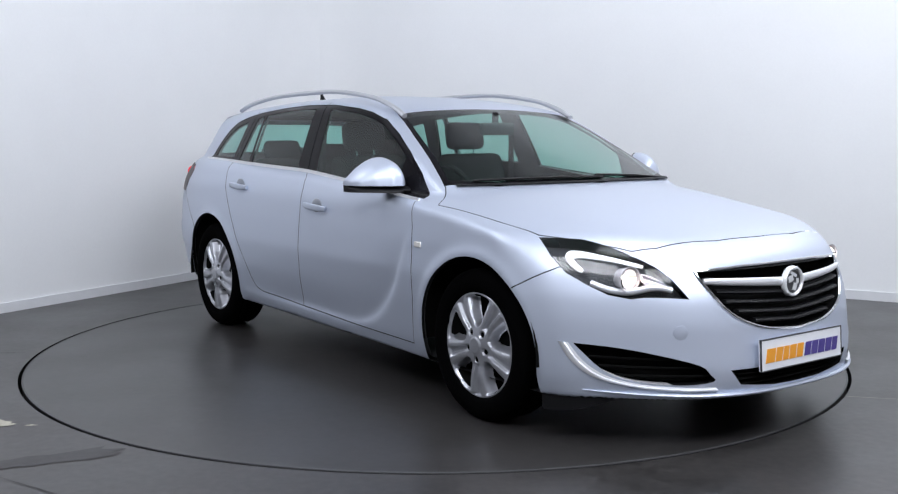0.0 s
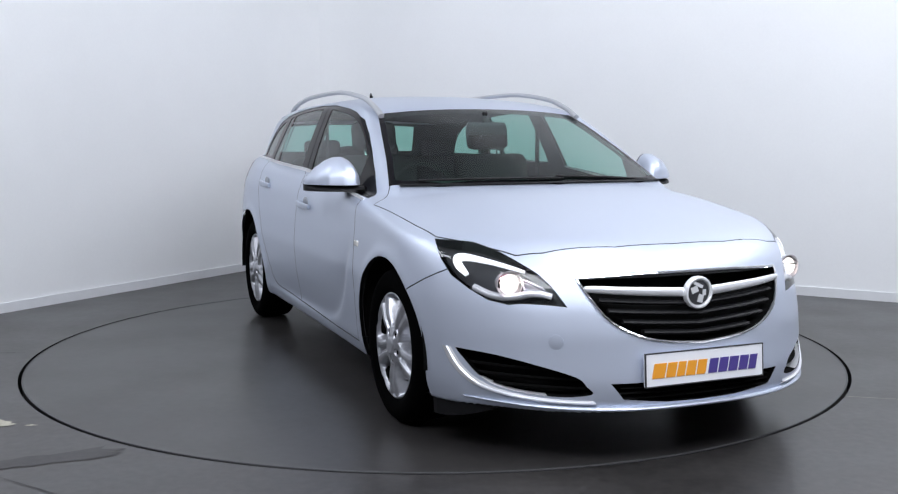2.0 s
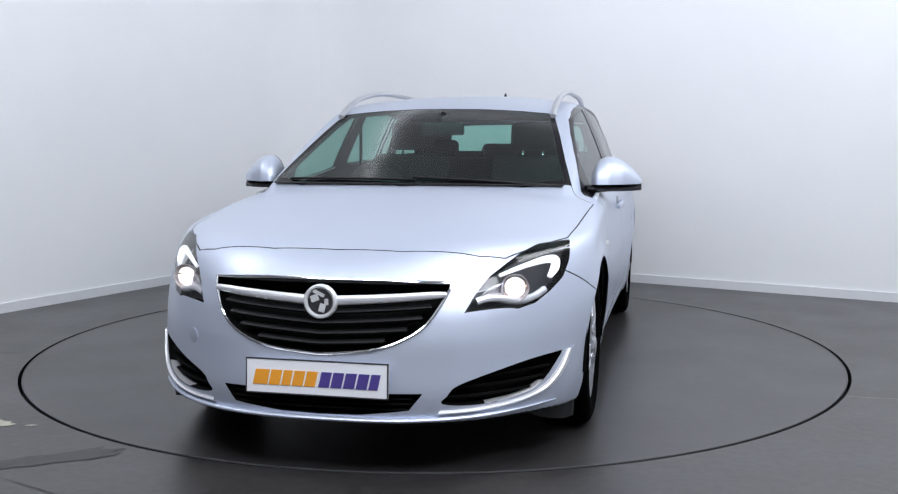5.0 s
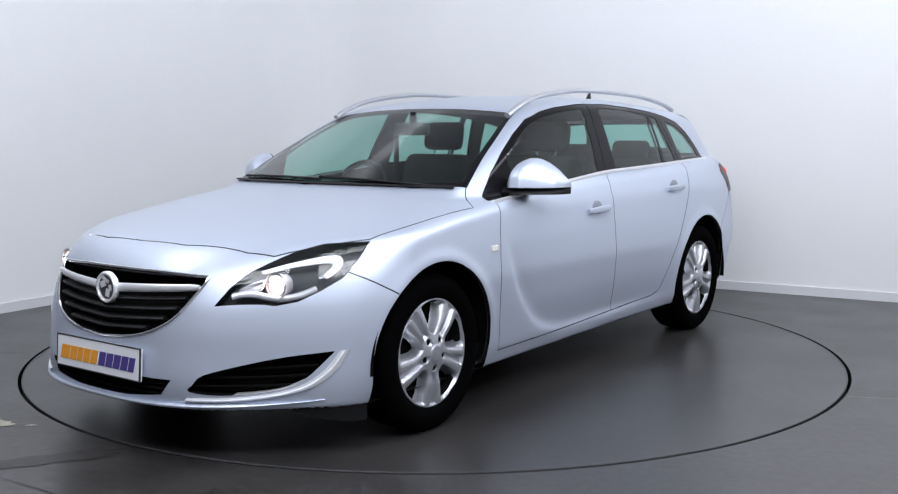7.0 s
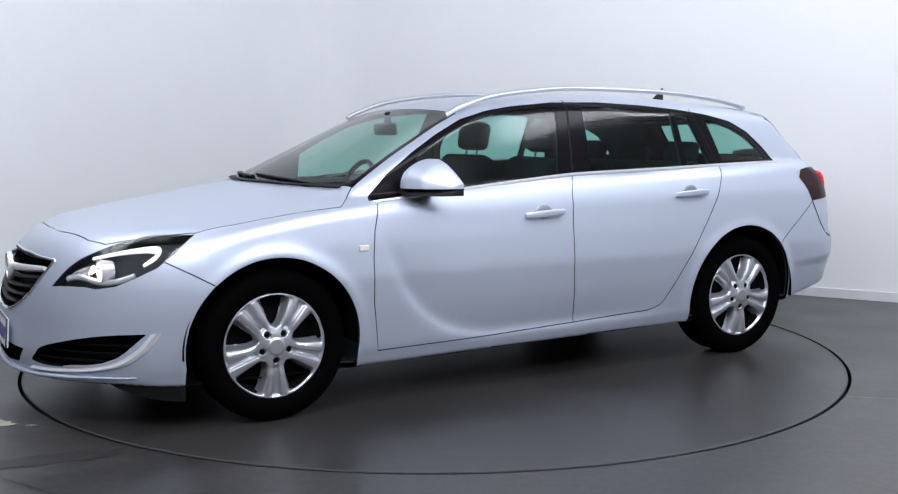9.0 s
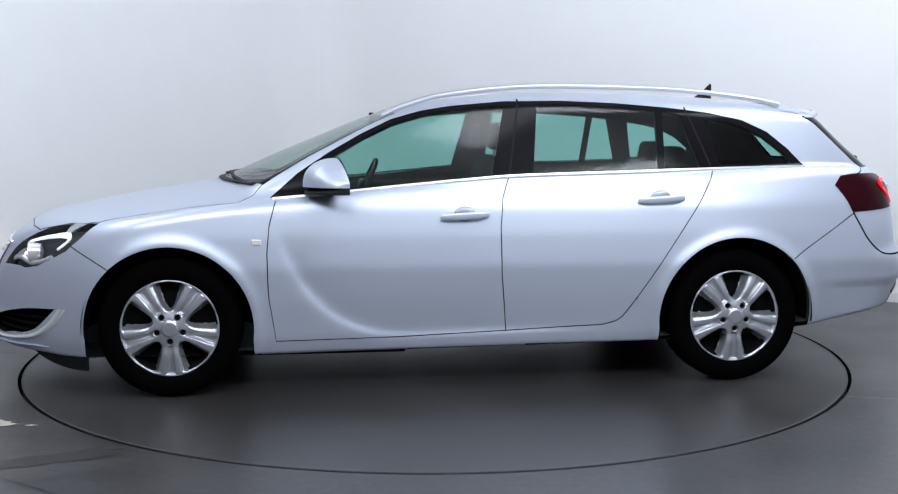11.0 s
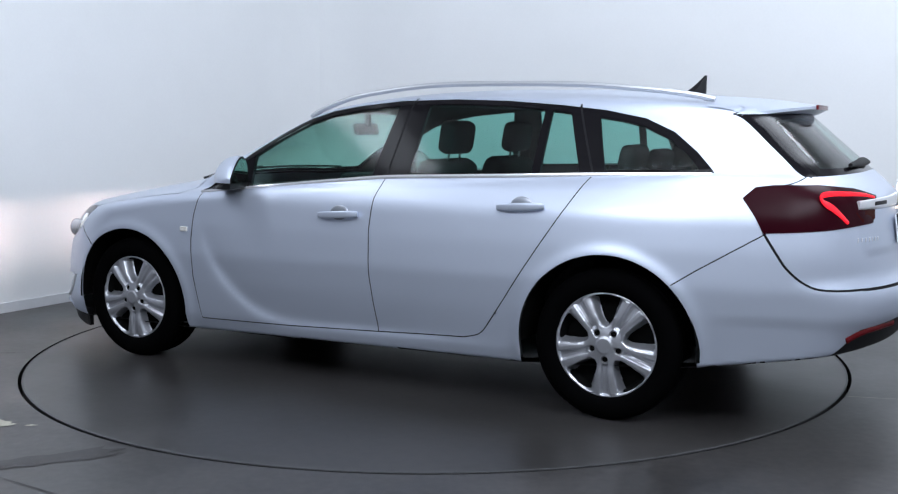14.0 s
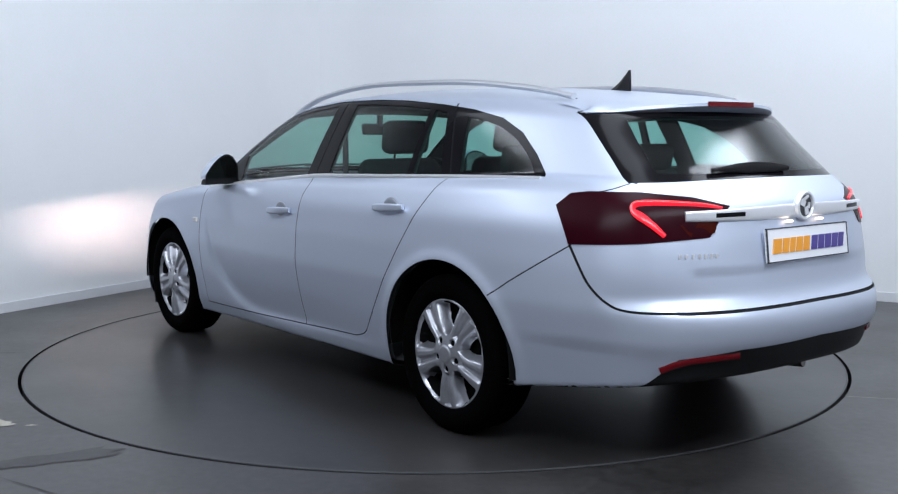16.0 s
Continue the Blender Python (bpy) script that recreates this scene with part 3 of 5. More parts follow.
def cut_body():
    c = Cutter()
    for cx, r in ((FW, 0.388), (RW, 0.394)):
        c.cut("arch_hole", circle(cx, AXLE + (0.004 if cx > 0 else 0.008), r, -8, 188, 40) + xz((cx - r, 0.12), (cx + r, 0.12)), SIDE, lambda co: co.y > 0.5)
    c.cut("windscreen", SCREEN_EDGE, SCREEN, lambda co: co.x > -0.1 and co.z > 0.93)
    inner = [(x - 0.028 * (x - 0.8) - 0.012, y * 0.955, z + (0.022 if z < 1.05 else -0.014)) for x, y, z in SCREEN_EDGE]
    c.cut("windscreen_pane", inner, SCREEN, lambda co: co.x > -0.1 and co.z > 0.93, only=("windscreen",))
    c.cut("dlo", xz(*DLO_TOP, *DLO_LOW), SIDE, lambda co: co.y > 0.4 and co.z > 0.88, only=("body",))
    for k, p in PANES.items():
        c.cut(k, xz(*p), SIDE, lambda co: co.y > 0.4 and co.z > 0.88, only=("dlo",))
    c.cut("front_door", xz(*DOOR_FRONT, (0.3, 0.262), *DOOR_MID[::-1], (0.294, 0.975)), SIDE, left, only=("body",))
    c.cut("rear_door", xz(*DOOR_MID, (-0.5, 0.294), *DOOR_REAR[::-1], (-0.813, 1.04)), SIDE, left, only=("body",))
    c.cut("hood", HOOD_EDGE + [(0.941, 0.745, 0.99), (1.081, 0.536, 0.988), (1.169, 0.203, 0.999), (1.206, 0, 0.99), (1.206, -0.05, 0.99), (2.126, -0.05, 0.806)], ABOVE, lambda co: co.x > 0.7 and co.z > 0.70, only=("body",))
    c.cut("headlamp", HEADLAMP, LAMP, lambda co: co.x > 1.4 and co.y > 0.3)
    c.cut("grille_hole", yz(*GRILLE), NOSE, lambda co: co.x > 1.8)
    c.cut("low_grille_hole", yz(*LOW_GRILLE), NOSE, lambda co: co.x > 1.8)
    c.cut("fog_hole", FOG, Vector((0.8, 0.6, 0)), lambda co: co.x > 1.5 and co.y > 0.2)
    c.cut("taillamp", TAILLAMP, LAMP_R, lambda co: co.x < -1.6 and co.y > 0.2)
    c.cut("tail_glass", yz(*TAIL_GLASS), TAIL, lambda co: co.x < -1.5 and co.z > 0.95, only=("body",))
    pane = [(-0.05, 1.304), (0.30, 1.300), (0.49, 1.288), (0.545, 1.088), (0.35, 1.088), (-0.05, 1.090)]
    c.cut("tail_pane", yz(*pane), TAIL, lambda co: co.x < -1.5 and co.z > 0.95, only=("tail_glass",))
    c.cut("diffuser", yz((-0.05, 0.482), (0.42, 0.470), (0.625, 0.442), (0.700, 0.335), (0.72, 0.2), (-0.05, 0.2)), TAIL, lambda co: co.x < -1.9)
    c.cut("front_bumper", xz((1.635, 0.613), (1.822, 0.716), (1.83, 0.95), (2.6, 0.95), (2.6, 0.1), (1.60, 0.1)), SIDE, lambda co: co.x > 1.5, only=("body",))
    c.cut("tailgate", yz(*TAIL_SEAM, (-0.05, 1.375)), TAIL, lambda co: co.x < -1.75, only=("body",))
    c.cut("rear_bumper", xz((-1.655, 0.612), (-2.01, 0.832), (-2.10, 0.64), (-2.2, 0.618), (-2.7, 0.618), (-2.7, 0.1), (-1.6, 0.1)), SIDE, lambda co: co.x < -1.55, only=("body",))
    s = lambda pts, d, keep, w=0.005: c.seam(pts, d, keep, w, only=("body", "hood", "front_door", "rear_door", "front_bumper", "rear_bumper", "tailgate", "dlo"))
    s(xz(*DOOR_FRONT, (0.3, 0.262), (-0.219, 0.281), (-0.5, 0.294), *DOOR_REAR[::-1]), SIDE, left)
    s(xz(*DOOR_MID), SIDE, left)
    s(xz((-0.239, 1.02), (-0.31, 1.40)), SIDE, lambda co: co.y > 0.4 and co.z > 0.95, 0.009)
    s(xz((-1.268, 1.05), (-1.16, 1.36)), SIDE, lambda co: co.y > 0.4 and co.z > 0.95, 0.009)
    s(HOOD_EDGE, ABOVE, lambda co: co.x > 0.7 and co.z > 0.70)
    s([(0.968, 0.757, 0.958), (0.941, 0.74, 0.99)], ABOVE, lambda co: co.x > 0.7 and co.z > 0.70)
    s(xz((1.635, 0.613), (1.726, 0.665), (1.822, 0.716)), SIDE, left, 0.005)
    s(xz((-1.655, 0.612), (-1.75, 0.675), (-2.01, 0.832)), SIDE, lambda co: co.y > 0.5, 0.005)
    s(smooth_path([(-2.012, 0.826, 0.832), (-2.06, 0.82, 0.75), (-2.101, 0.812, 0.690), (-2.168, 0.794, 0.635), (-2.248, 0.764, 0.611), (-2.387, 0.625, 0.608)], 4), LAMP_R, lambda co: co.x < -1.75 and co.y > 0.3, 0.009)
    s(yz((0.64, 0.608), (0.613, 0.607), (0.282, 0.612), (-0.05, 0.614)), TAIL, lambda co: co.x < -1.75, 0.011)
    s(yz(*TAIL_SEAM[:4]), TAIL, lambda co: co.x < -1.6, 0.003)
    # the flat underside
    tag, under = c.tag, len(c.names)
    c.names.append("underbody")
    for f in c.bm.faces:
        n = f.normal
        co = f.calc_center_median()
        if abs(n.z) > 0.8 and co.z < 0.40 and co.z < float(UNDER(np.array(co.x))) + 0.012:
            f[tag] = under
    return c


car = tagged(new("car"), "silver estate car with roof rails standing on the turntable", "car")
CUT = cut_body()


def build_shell():
    c = CUT
    shell("body", c, ["body"], M_PAINT, car)
    for k, lab in (("hood", "silver bonnet"), ("front_bumper", "silver front bumper"), ("rear_bumper", "silver rear bumper"), ("tailgate", "silver tailgate")):
        shell(k, c, [k], M_PAINT, car, label=lab)
    shell("panel_gap", c, ["seam"], M_SEAM, car, sink=0.005, label="dark gaps between the panels")
    shell("underbody", c, ["underbody"], M_BLACK, car, label="black underbody")
    shell("diffuser", c, ["diffuser"], M_BLACK, car, label="black lower bumper insert")
    frame_ = shell("windscreen", c, ["windscreen"], M_GLOSSBLACK, car, label="black border of the windscreen")
    shell("pane", c, ["windscreen_pane"], M_SCREEN, frame_, label="tinted windscreen glass")
    tail = shell("rear_screen", c, ["tail_glass"], M_GLOSSBLACK, car, sink=0.004, label="black border of the rear screen")
    shell("pane", c, ["tail_pane"], M_GLASS, tail, sink=0.004, label="tinted rear glass")
    for sd in (1, -1):
        for d in ("front_door", "rear_door"):
            shell(d, c, [d], M_PAINT, car, both=False, side=sd, label="silver door")
        surround = shell("window_surround", c, ["dlo"], M_GLOSSBLACK, car, sink=0.003, both=False, side=sd, label="gloss black window surround")
        for k in PANES:
            shell(k, c, [k], M_GLASS, surround, sink=0.006, both=False, side=sd, label="tinted side glass")
    # inner skin of the cabin
    V, F = c.arrays(["body", "front_door", "rear_door", "tailgate", "dlo", "rear_bumper", "seam", "windscreen", "tail_glass", "underbody", "taillamp", "diffuser"])
    keep = [f for f in F if -2.45 < V[f, 0].mean() < 1.18]
    N = gradient(V)
    N /= np.linalg.norm(N, axis=1)[:, None]
    P = V - N * 0.022
    n = len(P)
    put("cabin_lining", mesh_of("cabin_lining", np.concatenate([P, P * [1, -1, 1]]), keep + [[i + n for i in f] for f in keep], M_LINING), car, "dark grey cabin lining")


build_shell()


def last_inside(p, q):
    """How far from p to q the body reaches, as a share."""
    t = np.linspace(0, 1, 240)
    v = solid(np.array(p) + (np.array(q) - np.array(p)) * t[:, None])
    i = int(np.nonzero(v < 0)[0][-1]) if (v < 0).any() else 0
    return t[min(i + 1, 239)] if i == 239 else t[i] + (t[i + 1] - t[i]) * v[i] / (v[i] - v[i + 1])


def surf_y(x, z):
    """Half width of the body at a place."""
    return 0.5 + 0.55 * last_inside((x, 0.5, z), (x, 1.05, z))


def surf_x(y, z, rear=False):
    a, b = (-1.0, -2.8) if rear else (1.2, 2.6)
    return a + (b - a) * last_inside((a, y, z), (b, y, z))


def surf_z(x, y):
    return 0.6 + 1.1 * last_inside((x, y, 0.6), (x, y, 1.7))


def sweep(path, ring, closed=False, up=Vector((0, 0, 1))):
    """A bmesh of a ring (a, b pairs: sideways, upwards) carried along a path."""
    bm = bmesh.new()
    P = [Vector(p) for p in path]
    rows = []
    for i, p in enumerate(P):
        a, b = (P[i - 1], P[(i + 1) % len(P)]) if closed else (P[max(i - 1, 0)], P[min(i + 1, len(P) - 1)])
        t = (b - a).normalized()
        s = t.cross(up).normalized()
        w = s.cross(t)
        rr = ring(i / (len(P) - 1)) if callable(ring) else ring
        rows.append([bm.verts.new(p + s * q[0] + w * q[1]) for q in rr])
    m = len(rows[0])
    for i in range(len(rows) if closed else len(rows) - 1):
        r0, r1 = rows[i], rows[(i + 1) % len(rows)]
        for j in range(m):
            bm.faces.new((r0[j], r0[(j + 1) % m], r1[(j + 1) % m], r1[j]))
    if not closed:
        bm.faces.new(rows[0][::-1])
        bm.faces.new(rows[-1])
    bmesh.ops.recalc_face_normals(bm, faces=bm.faces)
    return bm


def oval(a, b, n=10, cx=0, cy=0):
    return [(cx + a * math.cos(2 * math.pi * k / n), cy + b * math.sin(2 * math.pi * k / n)) for k in range(n)]


def taper(t):
    """Thin at both ends, full between."""
    return min(1.0, 0.15 + t / 0.15, 0.15 + (1 - t) / 0.15)


def softbox(a, b):
    """A flat ring with rounded corners."""
    return [(a * math.copysign(abs(math.cos(w)) ** 0.55, math.cos(w)), b * math.copysign(abs(math.sin(w)) ** 0.55, math.sin(w))) for w in [2 * math.pi * (k + 0.5) / 16 for k in range(16)]]


def mirrored(p, sd):
    return [(x, y * sd, z) for x, y, z in p]


# ---- wheels ----
def lathe(profile, n=72):
    """Profile of (radius, y) pairs turned about the y axis."""
    bm = bmesh.new()
    rows = [[bm.verts.new((r * math.cos(2 * math.pi * k / n), y, r * math.sin(2 * math.pi * k / n))) for r, y in profile] for k in range(n)]
    for k in range(n):
        a, b = rows[k], rows[(k + 1) % n]
        for j in range(len(profile) - 1):
            bm.faces.new((a[j], a[j + 1], b[j + 1], b[j]))
    return bm


def cover_mesh():
    """Five spokes of two ridges and a sunk middle, rounded openings between; faces +y."""
    NR, NT = 60, 320
    R = 0.232
    r = np.linspace(0.0, R, NR)[:, None] * np.ones((1, NT))
    th = np.linspace(0, 2 * np.pi, NT, endpoint=False)[None, :] * np.ones((NR, 1))
    a = (np.degrees(th) + 90) % 72
    a = np.where(a > 36, a - 72, a)               # 0 on a spoke
    gap = 36 - np.abs(a)                           # degrees from the opening's middle
    half = np.interp(r, [0.076, 0.084, 0.094, 0.11, 0.14, 0.205, 0.216, 0.2195], [-8, 7, 14, 17.5, 20, 21.5, 21, -8])
    depth = ease((half - gap) / 8.0)
    y = 0.016 * (1 - (r / R) ** 2) - 0.008 * np.exp(-((r - 0.088) / 0.03) ** 2)
    sp = np.abs(a) * np.pi / 180 * r
    arm = np.maximum(36 - np.clip(half, 0, 36), 6) * np.pi / 180 * r      # half width of the spoke
    share = sp / np.maximum(arm, 1e-4)
    on = ease((r - 0.076) / 0.02)
    y = y - 0.016 * on * ease((0.44 - share) / 0.20) * ease((0.224 - r) / 0.010)
    y = y - 0.004 * on * ease((share - 0.75) / 0.25)
    y = y - 0.003 * on * np.exp(-(sp / 0.0028) ** 2) * ease((r - 0.10) / 0.03) * ease((0.21 - r) / 0.01)
    nut = np.sqrt((r * np.cos(np.radians(a)) - 0.062) ** 2 + sp ** 2)
    y = y - 0.016 * ease((0.0165 - nut) / 0.005)
    y = y + 0.006 * ease((0.040 - r) / 0.008)
    y = y - 0.050 * depth - 0.012 * np.clip((r - 0.227) / 0.005, 0, 1)
    V = np.stack([r * np.cos(th), y, r * np.sin(th)], -1).reshape(-1, 3)
    F = []
    for i in range(NR - 1):
        for j in range(NT):
            j2 = (j + 1) % NT
            if depth[i, j] < 0.97 or depth[i + 1, j2] < 0.97:
                F.append((i * NT + j, i * NT + j2, (i + 1) * NT + j2, (i + 1) * NT + j) if i else (0, NT + j2, NT + j))
    return mesh_of("wheel_cover", V, F, M_COVER)


def build_wheels():
    tyre_profile = [(0.222, 0.086), (0.232, 0.100), (0.262, 0.112), (0.290, 0.112), (0.312, 0.102), (0.324, 0.088), (0.3285, 0.07)]
    for g in (0.05, 0.0, -0.05):
        tyre_profile += [(0.3295, g + 0.012), (0.322, g + 0.009), (0.322, g - 0.002), (0.3295, g - 0.005)]
    tyre_profile += [(0.3285, -0.07), (0.324, -0.088), (0.312, -0.102), (0.29, -0.112), (0.262, -0.112), (0.222, -0.095)]
    tyre = None
    cover = cover_mesh()
    for cx in (FW, RW):
        for sd in (1, -1):
            # near-black disc stands for the shade behind the cover's openings
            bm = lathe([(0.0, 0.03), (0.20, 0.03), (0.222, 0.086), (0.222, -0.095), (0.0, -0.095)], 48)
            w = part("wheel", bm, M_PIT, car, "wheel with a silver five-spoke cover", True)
            w.matrix_basis = pose(cx, sd * 0.782, 0.329, 0, 0, 0 if sd > 0 else 180)
            if tyre is None:
                t = part("tyre", lathe(tyre_profile, 96), M_RUBBER, w, "black rubber tyre", True)
                tyre = t.data
            else:
                put("tyre", tyre, w, "black rubber tyre")
            o = put("wheel_cover", cover, w, "silver five-spoke plastic wheel cover")
            o.location = (0, 0.096, 0)
            bm = lathe([(0.0, 0.117), (0.022, 0.116), (0.027, 0.112), (0.027, 0.10)], 32)
            part("cap", bm, M_COVER, w, "round centre cap", True)
            for k in range(5):
                b = radians(-90 + 72 * k)
                bm = bmesh.new()
                bmesh.ops.create_cone(bm, cap_ends=True, radius1=0.0135, radius2=0.012, depth=0.024, segments=6,
                                      matrix=Matrix.Translation((0.062 * math.cos(b), 0.088, 0.062 * math.sin(b))) @ Matrix.Rotation(-math.pi / 2, 4, "X"))
                part("wheel_nut", bm, M_PIT, w, "wheel nut darkened like its shaded recess")
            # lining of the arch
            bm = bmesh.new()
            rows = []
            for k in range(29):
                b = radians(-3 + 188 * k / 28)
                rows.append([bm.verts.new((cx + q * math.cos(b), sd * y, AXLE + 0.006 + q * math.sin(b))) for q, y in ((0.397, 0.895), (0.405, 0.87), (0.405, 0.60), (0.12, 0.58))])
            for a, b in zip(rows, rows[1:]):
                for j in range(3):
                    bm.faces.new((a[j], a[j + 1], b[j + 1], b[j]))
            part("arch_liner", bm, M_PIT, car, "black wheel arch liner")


build_wheels()


# ---- trim ----
def mirror_section(u):
    """Rear edge, depth and top of the mirror housing, from its root (0) to its tip (1)."""
    deep = np.interp(u, [0, 0.12, 0.35, 0.65, 0.9, 1], [0.11, 0.150, 0.165, 0.145, 0.10, 0.055])
    top = np.interp(u, [0, 0.06, 0.15, 0.28, 0.42, 0.6, 0.78, 0.92, 1], [1.045, 1.078, 1.104, 1.118, 1.117, 1.098, 1.066, 1.030, 1.006])
    return 0.605 - 0.075 * u, deep, top


def mirror_shell(sd, low, high, fat):
    """The housing's plan between two heights; high None takes the dome."""
    bm = bmesh.new()
    rows = []
    for k in range(29):
        u = k / 28
        xr, deep, top = mirror_section(u)
        z1 = top if high is None else high
        y = sd * (0.812 + 0.232 * u)
        deep *= fat
        pts = [(xr, low), (xr, low + (z1 - low) * 0.5), (xr, z1 - 0.10 * (z1 - low)), (xr + 0.008, z1 - 0.02 * (z1 - low))]
        for q in range(1, 11):
            w = math.pi / 2 * q / 10
            pts.append((xr + 0.012 + (deep - 0.012) * math.sin(w) ** 1.05, low + (z1 - low) * math.cos(w) ** 0.72))
        rows.append([bm.verts.new((x, y, z)) for x, z in pts])
    m = len(rows[0])
    for a, b in zip(rows, rows[1:]):
        for j in range(m):
            bm.faces.new((a[j], a[(j + 1) % m], b[(j + 1) % m], b[j]))
    bm.faces.new(rows[0])
    bm.faces.new(rows[-1])
    bmesh.ops.recalc_face_normals(bm, faces=bm.faces)
    return bm


def mirror_face(sd, margin, lift):
    bm = bmesh.new()
    rows = []
    for k in range(25):
        u = 0.5 + (k / 24 - 0.5) * (1 - 2 * margin * 4)
        xr, _, top = mirror_section(u)
        rows.append([bm.verts.new((xr - lift, sd * (0.812 + 0.232 * u), z)) for z in (0.978 + margin * 0.4, max(top - 0.004 - margin * 0.5, 0.982 + margin * 0.4))])
    for a, b in zip(rows, rows[1:]):
        bm.faces.new((a[0], a[1], b[1], b[0]) if sd < 0 else (b[0], b[1], a[1], a[0]))
    bmesh.ops.solidify(bm, geom=bm.faces[:], thickness=0.003)
    return bm


def build_mirror(sd):
    m = part("door_mirror", mirror_shell(sd, 0.984, None, 1.0), M_PAINT, car, "silver door mirror housing", True)
    part("mirror_base", mirror_shell(sd, 0.952, 0.984, 0.96), M_BLACK, m, "black underside of the mirror", True)
    arm = [(0.665, sd * 0.87, 0.966), (0.675, sd * 0.83, 0.962), (0.685, sd * 0.785, 0.960)]
    part("mirror_arm", sweep(arm, oval(0.058, 0.020, 12)), M_BLACK, m, "black mirror arm", True)
    part("mirror_rim", mirror_face(sd, 0.0, 0.002), M_BLACK, m, "black rim round the mirror glass")
    part("mirror_glass", mirror_face(sd, 0.02, 0.006), M_MIRROR, m, "mirror glass")


def build_trim():
    for sd in (1, -1):
        # bright line along the windows
        pts = [(x, sd * (surf_y(x, z) + 0.001), z) for x, z in [(0.885 - 2.655 * k / 60, float(BELT(0.885 - 2.655 * k / 60)) - 0.002) for k in range(61)]]
        part("belt_trim", sweep(pts, [(-0.006, -0.009), (0.005, -0.009), (0.007, 0.0), (0.005, 0.008), (-0.006, 0.008)]), M_BRIGHT, car, "bright metal strip below the windows")
        # roof rail
        rail = smooth_path([(0.36, 0.578, 1.318), (0.29, 0.577, 1.352), (0.18, 0.575, 1.390), (0.05, 0.572, 1.421), (-0.236, 0.570, 1.455), (-0.519, 0.568, 1.466), (-1.068, 0.562, 1.455), (-1.40, 0.548, 1.428),
                            (-1.60, 0.532, 1.402), (-1.72, 0.518, 1.378)], 6)
        part("roof_rail", sweep(mirrored(rail, sd), oval(0.017, 0.013, 12)), M_ALLOY, car, "satin silver roof rail", True)
        # door handles
        for hx, hz in ((-0.015, 0.842), (-0.975, 0.912)):
            # a low dome in darker silver stands for the shaded hollow
            bm = bmesh.new()
            bmesh.ops.create_uvsphere(bm, u_segments=24, v_segments=12, radius=1, matrix=Matrix.Translation((hx, sd * (surf_y(hx, hz) - 0.004), hz)) @ Matrix.Diagonal((0.056, 0.010, 0.044, 1)))
            part("handle_cup", bm, M_CUPSHADE, car, "hollow behind the door handle, shade painted in", True)
            line = [(hx + 0.112 - 0.224 * k / 12, sd * (surf_y(hx + 0.112 - 0.224 * k / 12, hz) + 0.012 + 0.016 * math.sin(math.pi * k / 12) ** 0.6), hz - 0.006 + 0.012 * k / 12) for k in range(13)]
            part("door_handle", sweep(line, lambda t: softbox(0.009, 0.017 * (0.72 + 0.28 * math.sin(math.pi * t) ** 0.5))), M_PAINT, car, "silver door handle", True)
        # side repeater
        bm = bmesh.new()
        box(bm, 0.962, sd * (surf_y(0.96, 0.728) + 0.002), 0.729, 0.046, 0.012, 0.026, bevel=0.004)
        part("side_repeater", bm, M_AMBER, car, "small clear side indicator")
        build_mirror(sd)
    # aerial
    bm = bmesh.new()
    rows = []
    for k in range(9):
        t = k / 8
        z = surf_z(-1.49, 0) - 0.005 + 0.092 * t
        xf, xb = -1.405 - 0.135 * t ** 0.62, -1.548 - 0.004 * t
        w = 0.026 * (1 - t) ** 0.8 + 0.003
        rows.append([bm.verts.new(p) for p in ((xf, 0, z), ((xf + xb) / 2, w, z), (xb, w * 0.4, z), (xb, -w * 0.4, z), ((xf + xb) / 2, -w, z))])
    for a, b in zip(rows, rows[1:]):
        for j in range(5):
            bm.faces.new((a[j], a[(j + 1) % 5], b[(j + 1) % 5], b[j]))
    bm.faces.new(rows[-1])
    part("aerial", bm, M_BLACK, car, "black shark-fin roof aerial", True)
    # spoiler over the rear screen
    bm = bmesh.new()
    rows = []
    for k in range(25):
        y = -0.585 + 1.17 * k / 24
        e = abs(y) / 0.585
        x0, x1 = -1.70 - 0.03 * (1 - e), -2.085 + 0.235 * e ** 2.6
        z0 = surf_z(x0, y)
        zt = 1.352 - 0.038 * e ** 2.2
        rows.append([bm.verts.new(p) for p in ((x0, y, z0 + 0.003), ((x0 * 2 + x1) / 3, y, (z0 * 2 + zt) / 3 + 0.008), ((x0 + 2 * x1) / 3, y, (z0 + 2 * zt) / 3 + 0.008),
                                               (x1, y, zt), (x1 - 0.002, y, zt - 0.012), (x1 + 0.02, y, zt - 0.024), (-1.75, y, 1.29))])
    for a, b in zip(rows, rows[1:]):
        for j in range(6):
            bm.faces.new((a[j], a[j + 1], b[j + 1], b[j]))
    sp = part("spoiler", bm, M_PAINT, car, "silver roof spoiler over the rear screen", True)
    pts = [(-2.092 + 0.235 * (abs(y) / 0.585) ** 2.6, y, 1.346) for y in [-0.14 + 0.28 * k / 10 for k in range(11)]]
    part("brake_light", sweep(pts, [(-0.006, -0.010), (0.006, -0.010), (0.006, 0.010), (-0.006, 0.010)]), M_BRAKELENS, sp, "dark red high brake light")


build_trim()


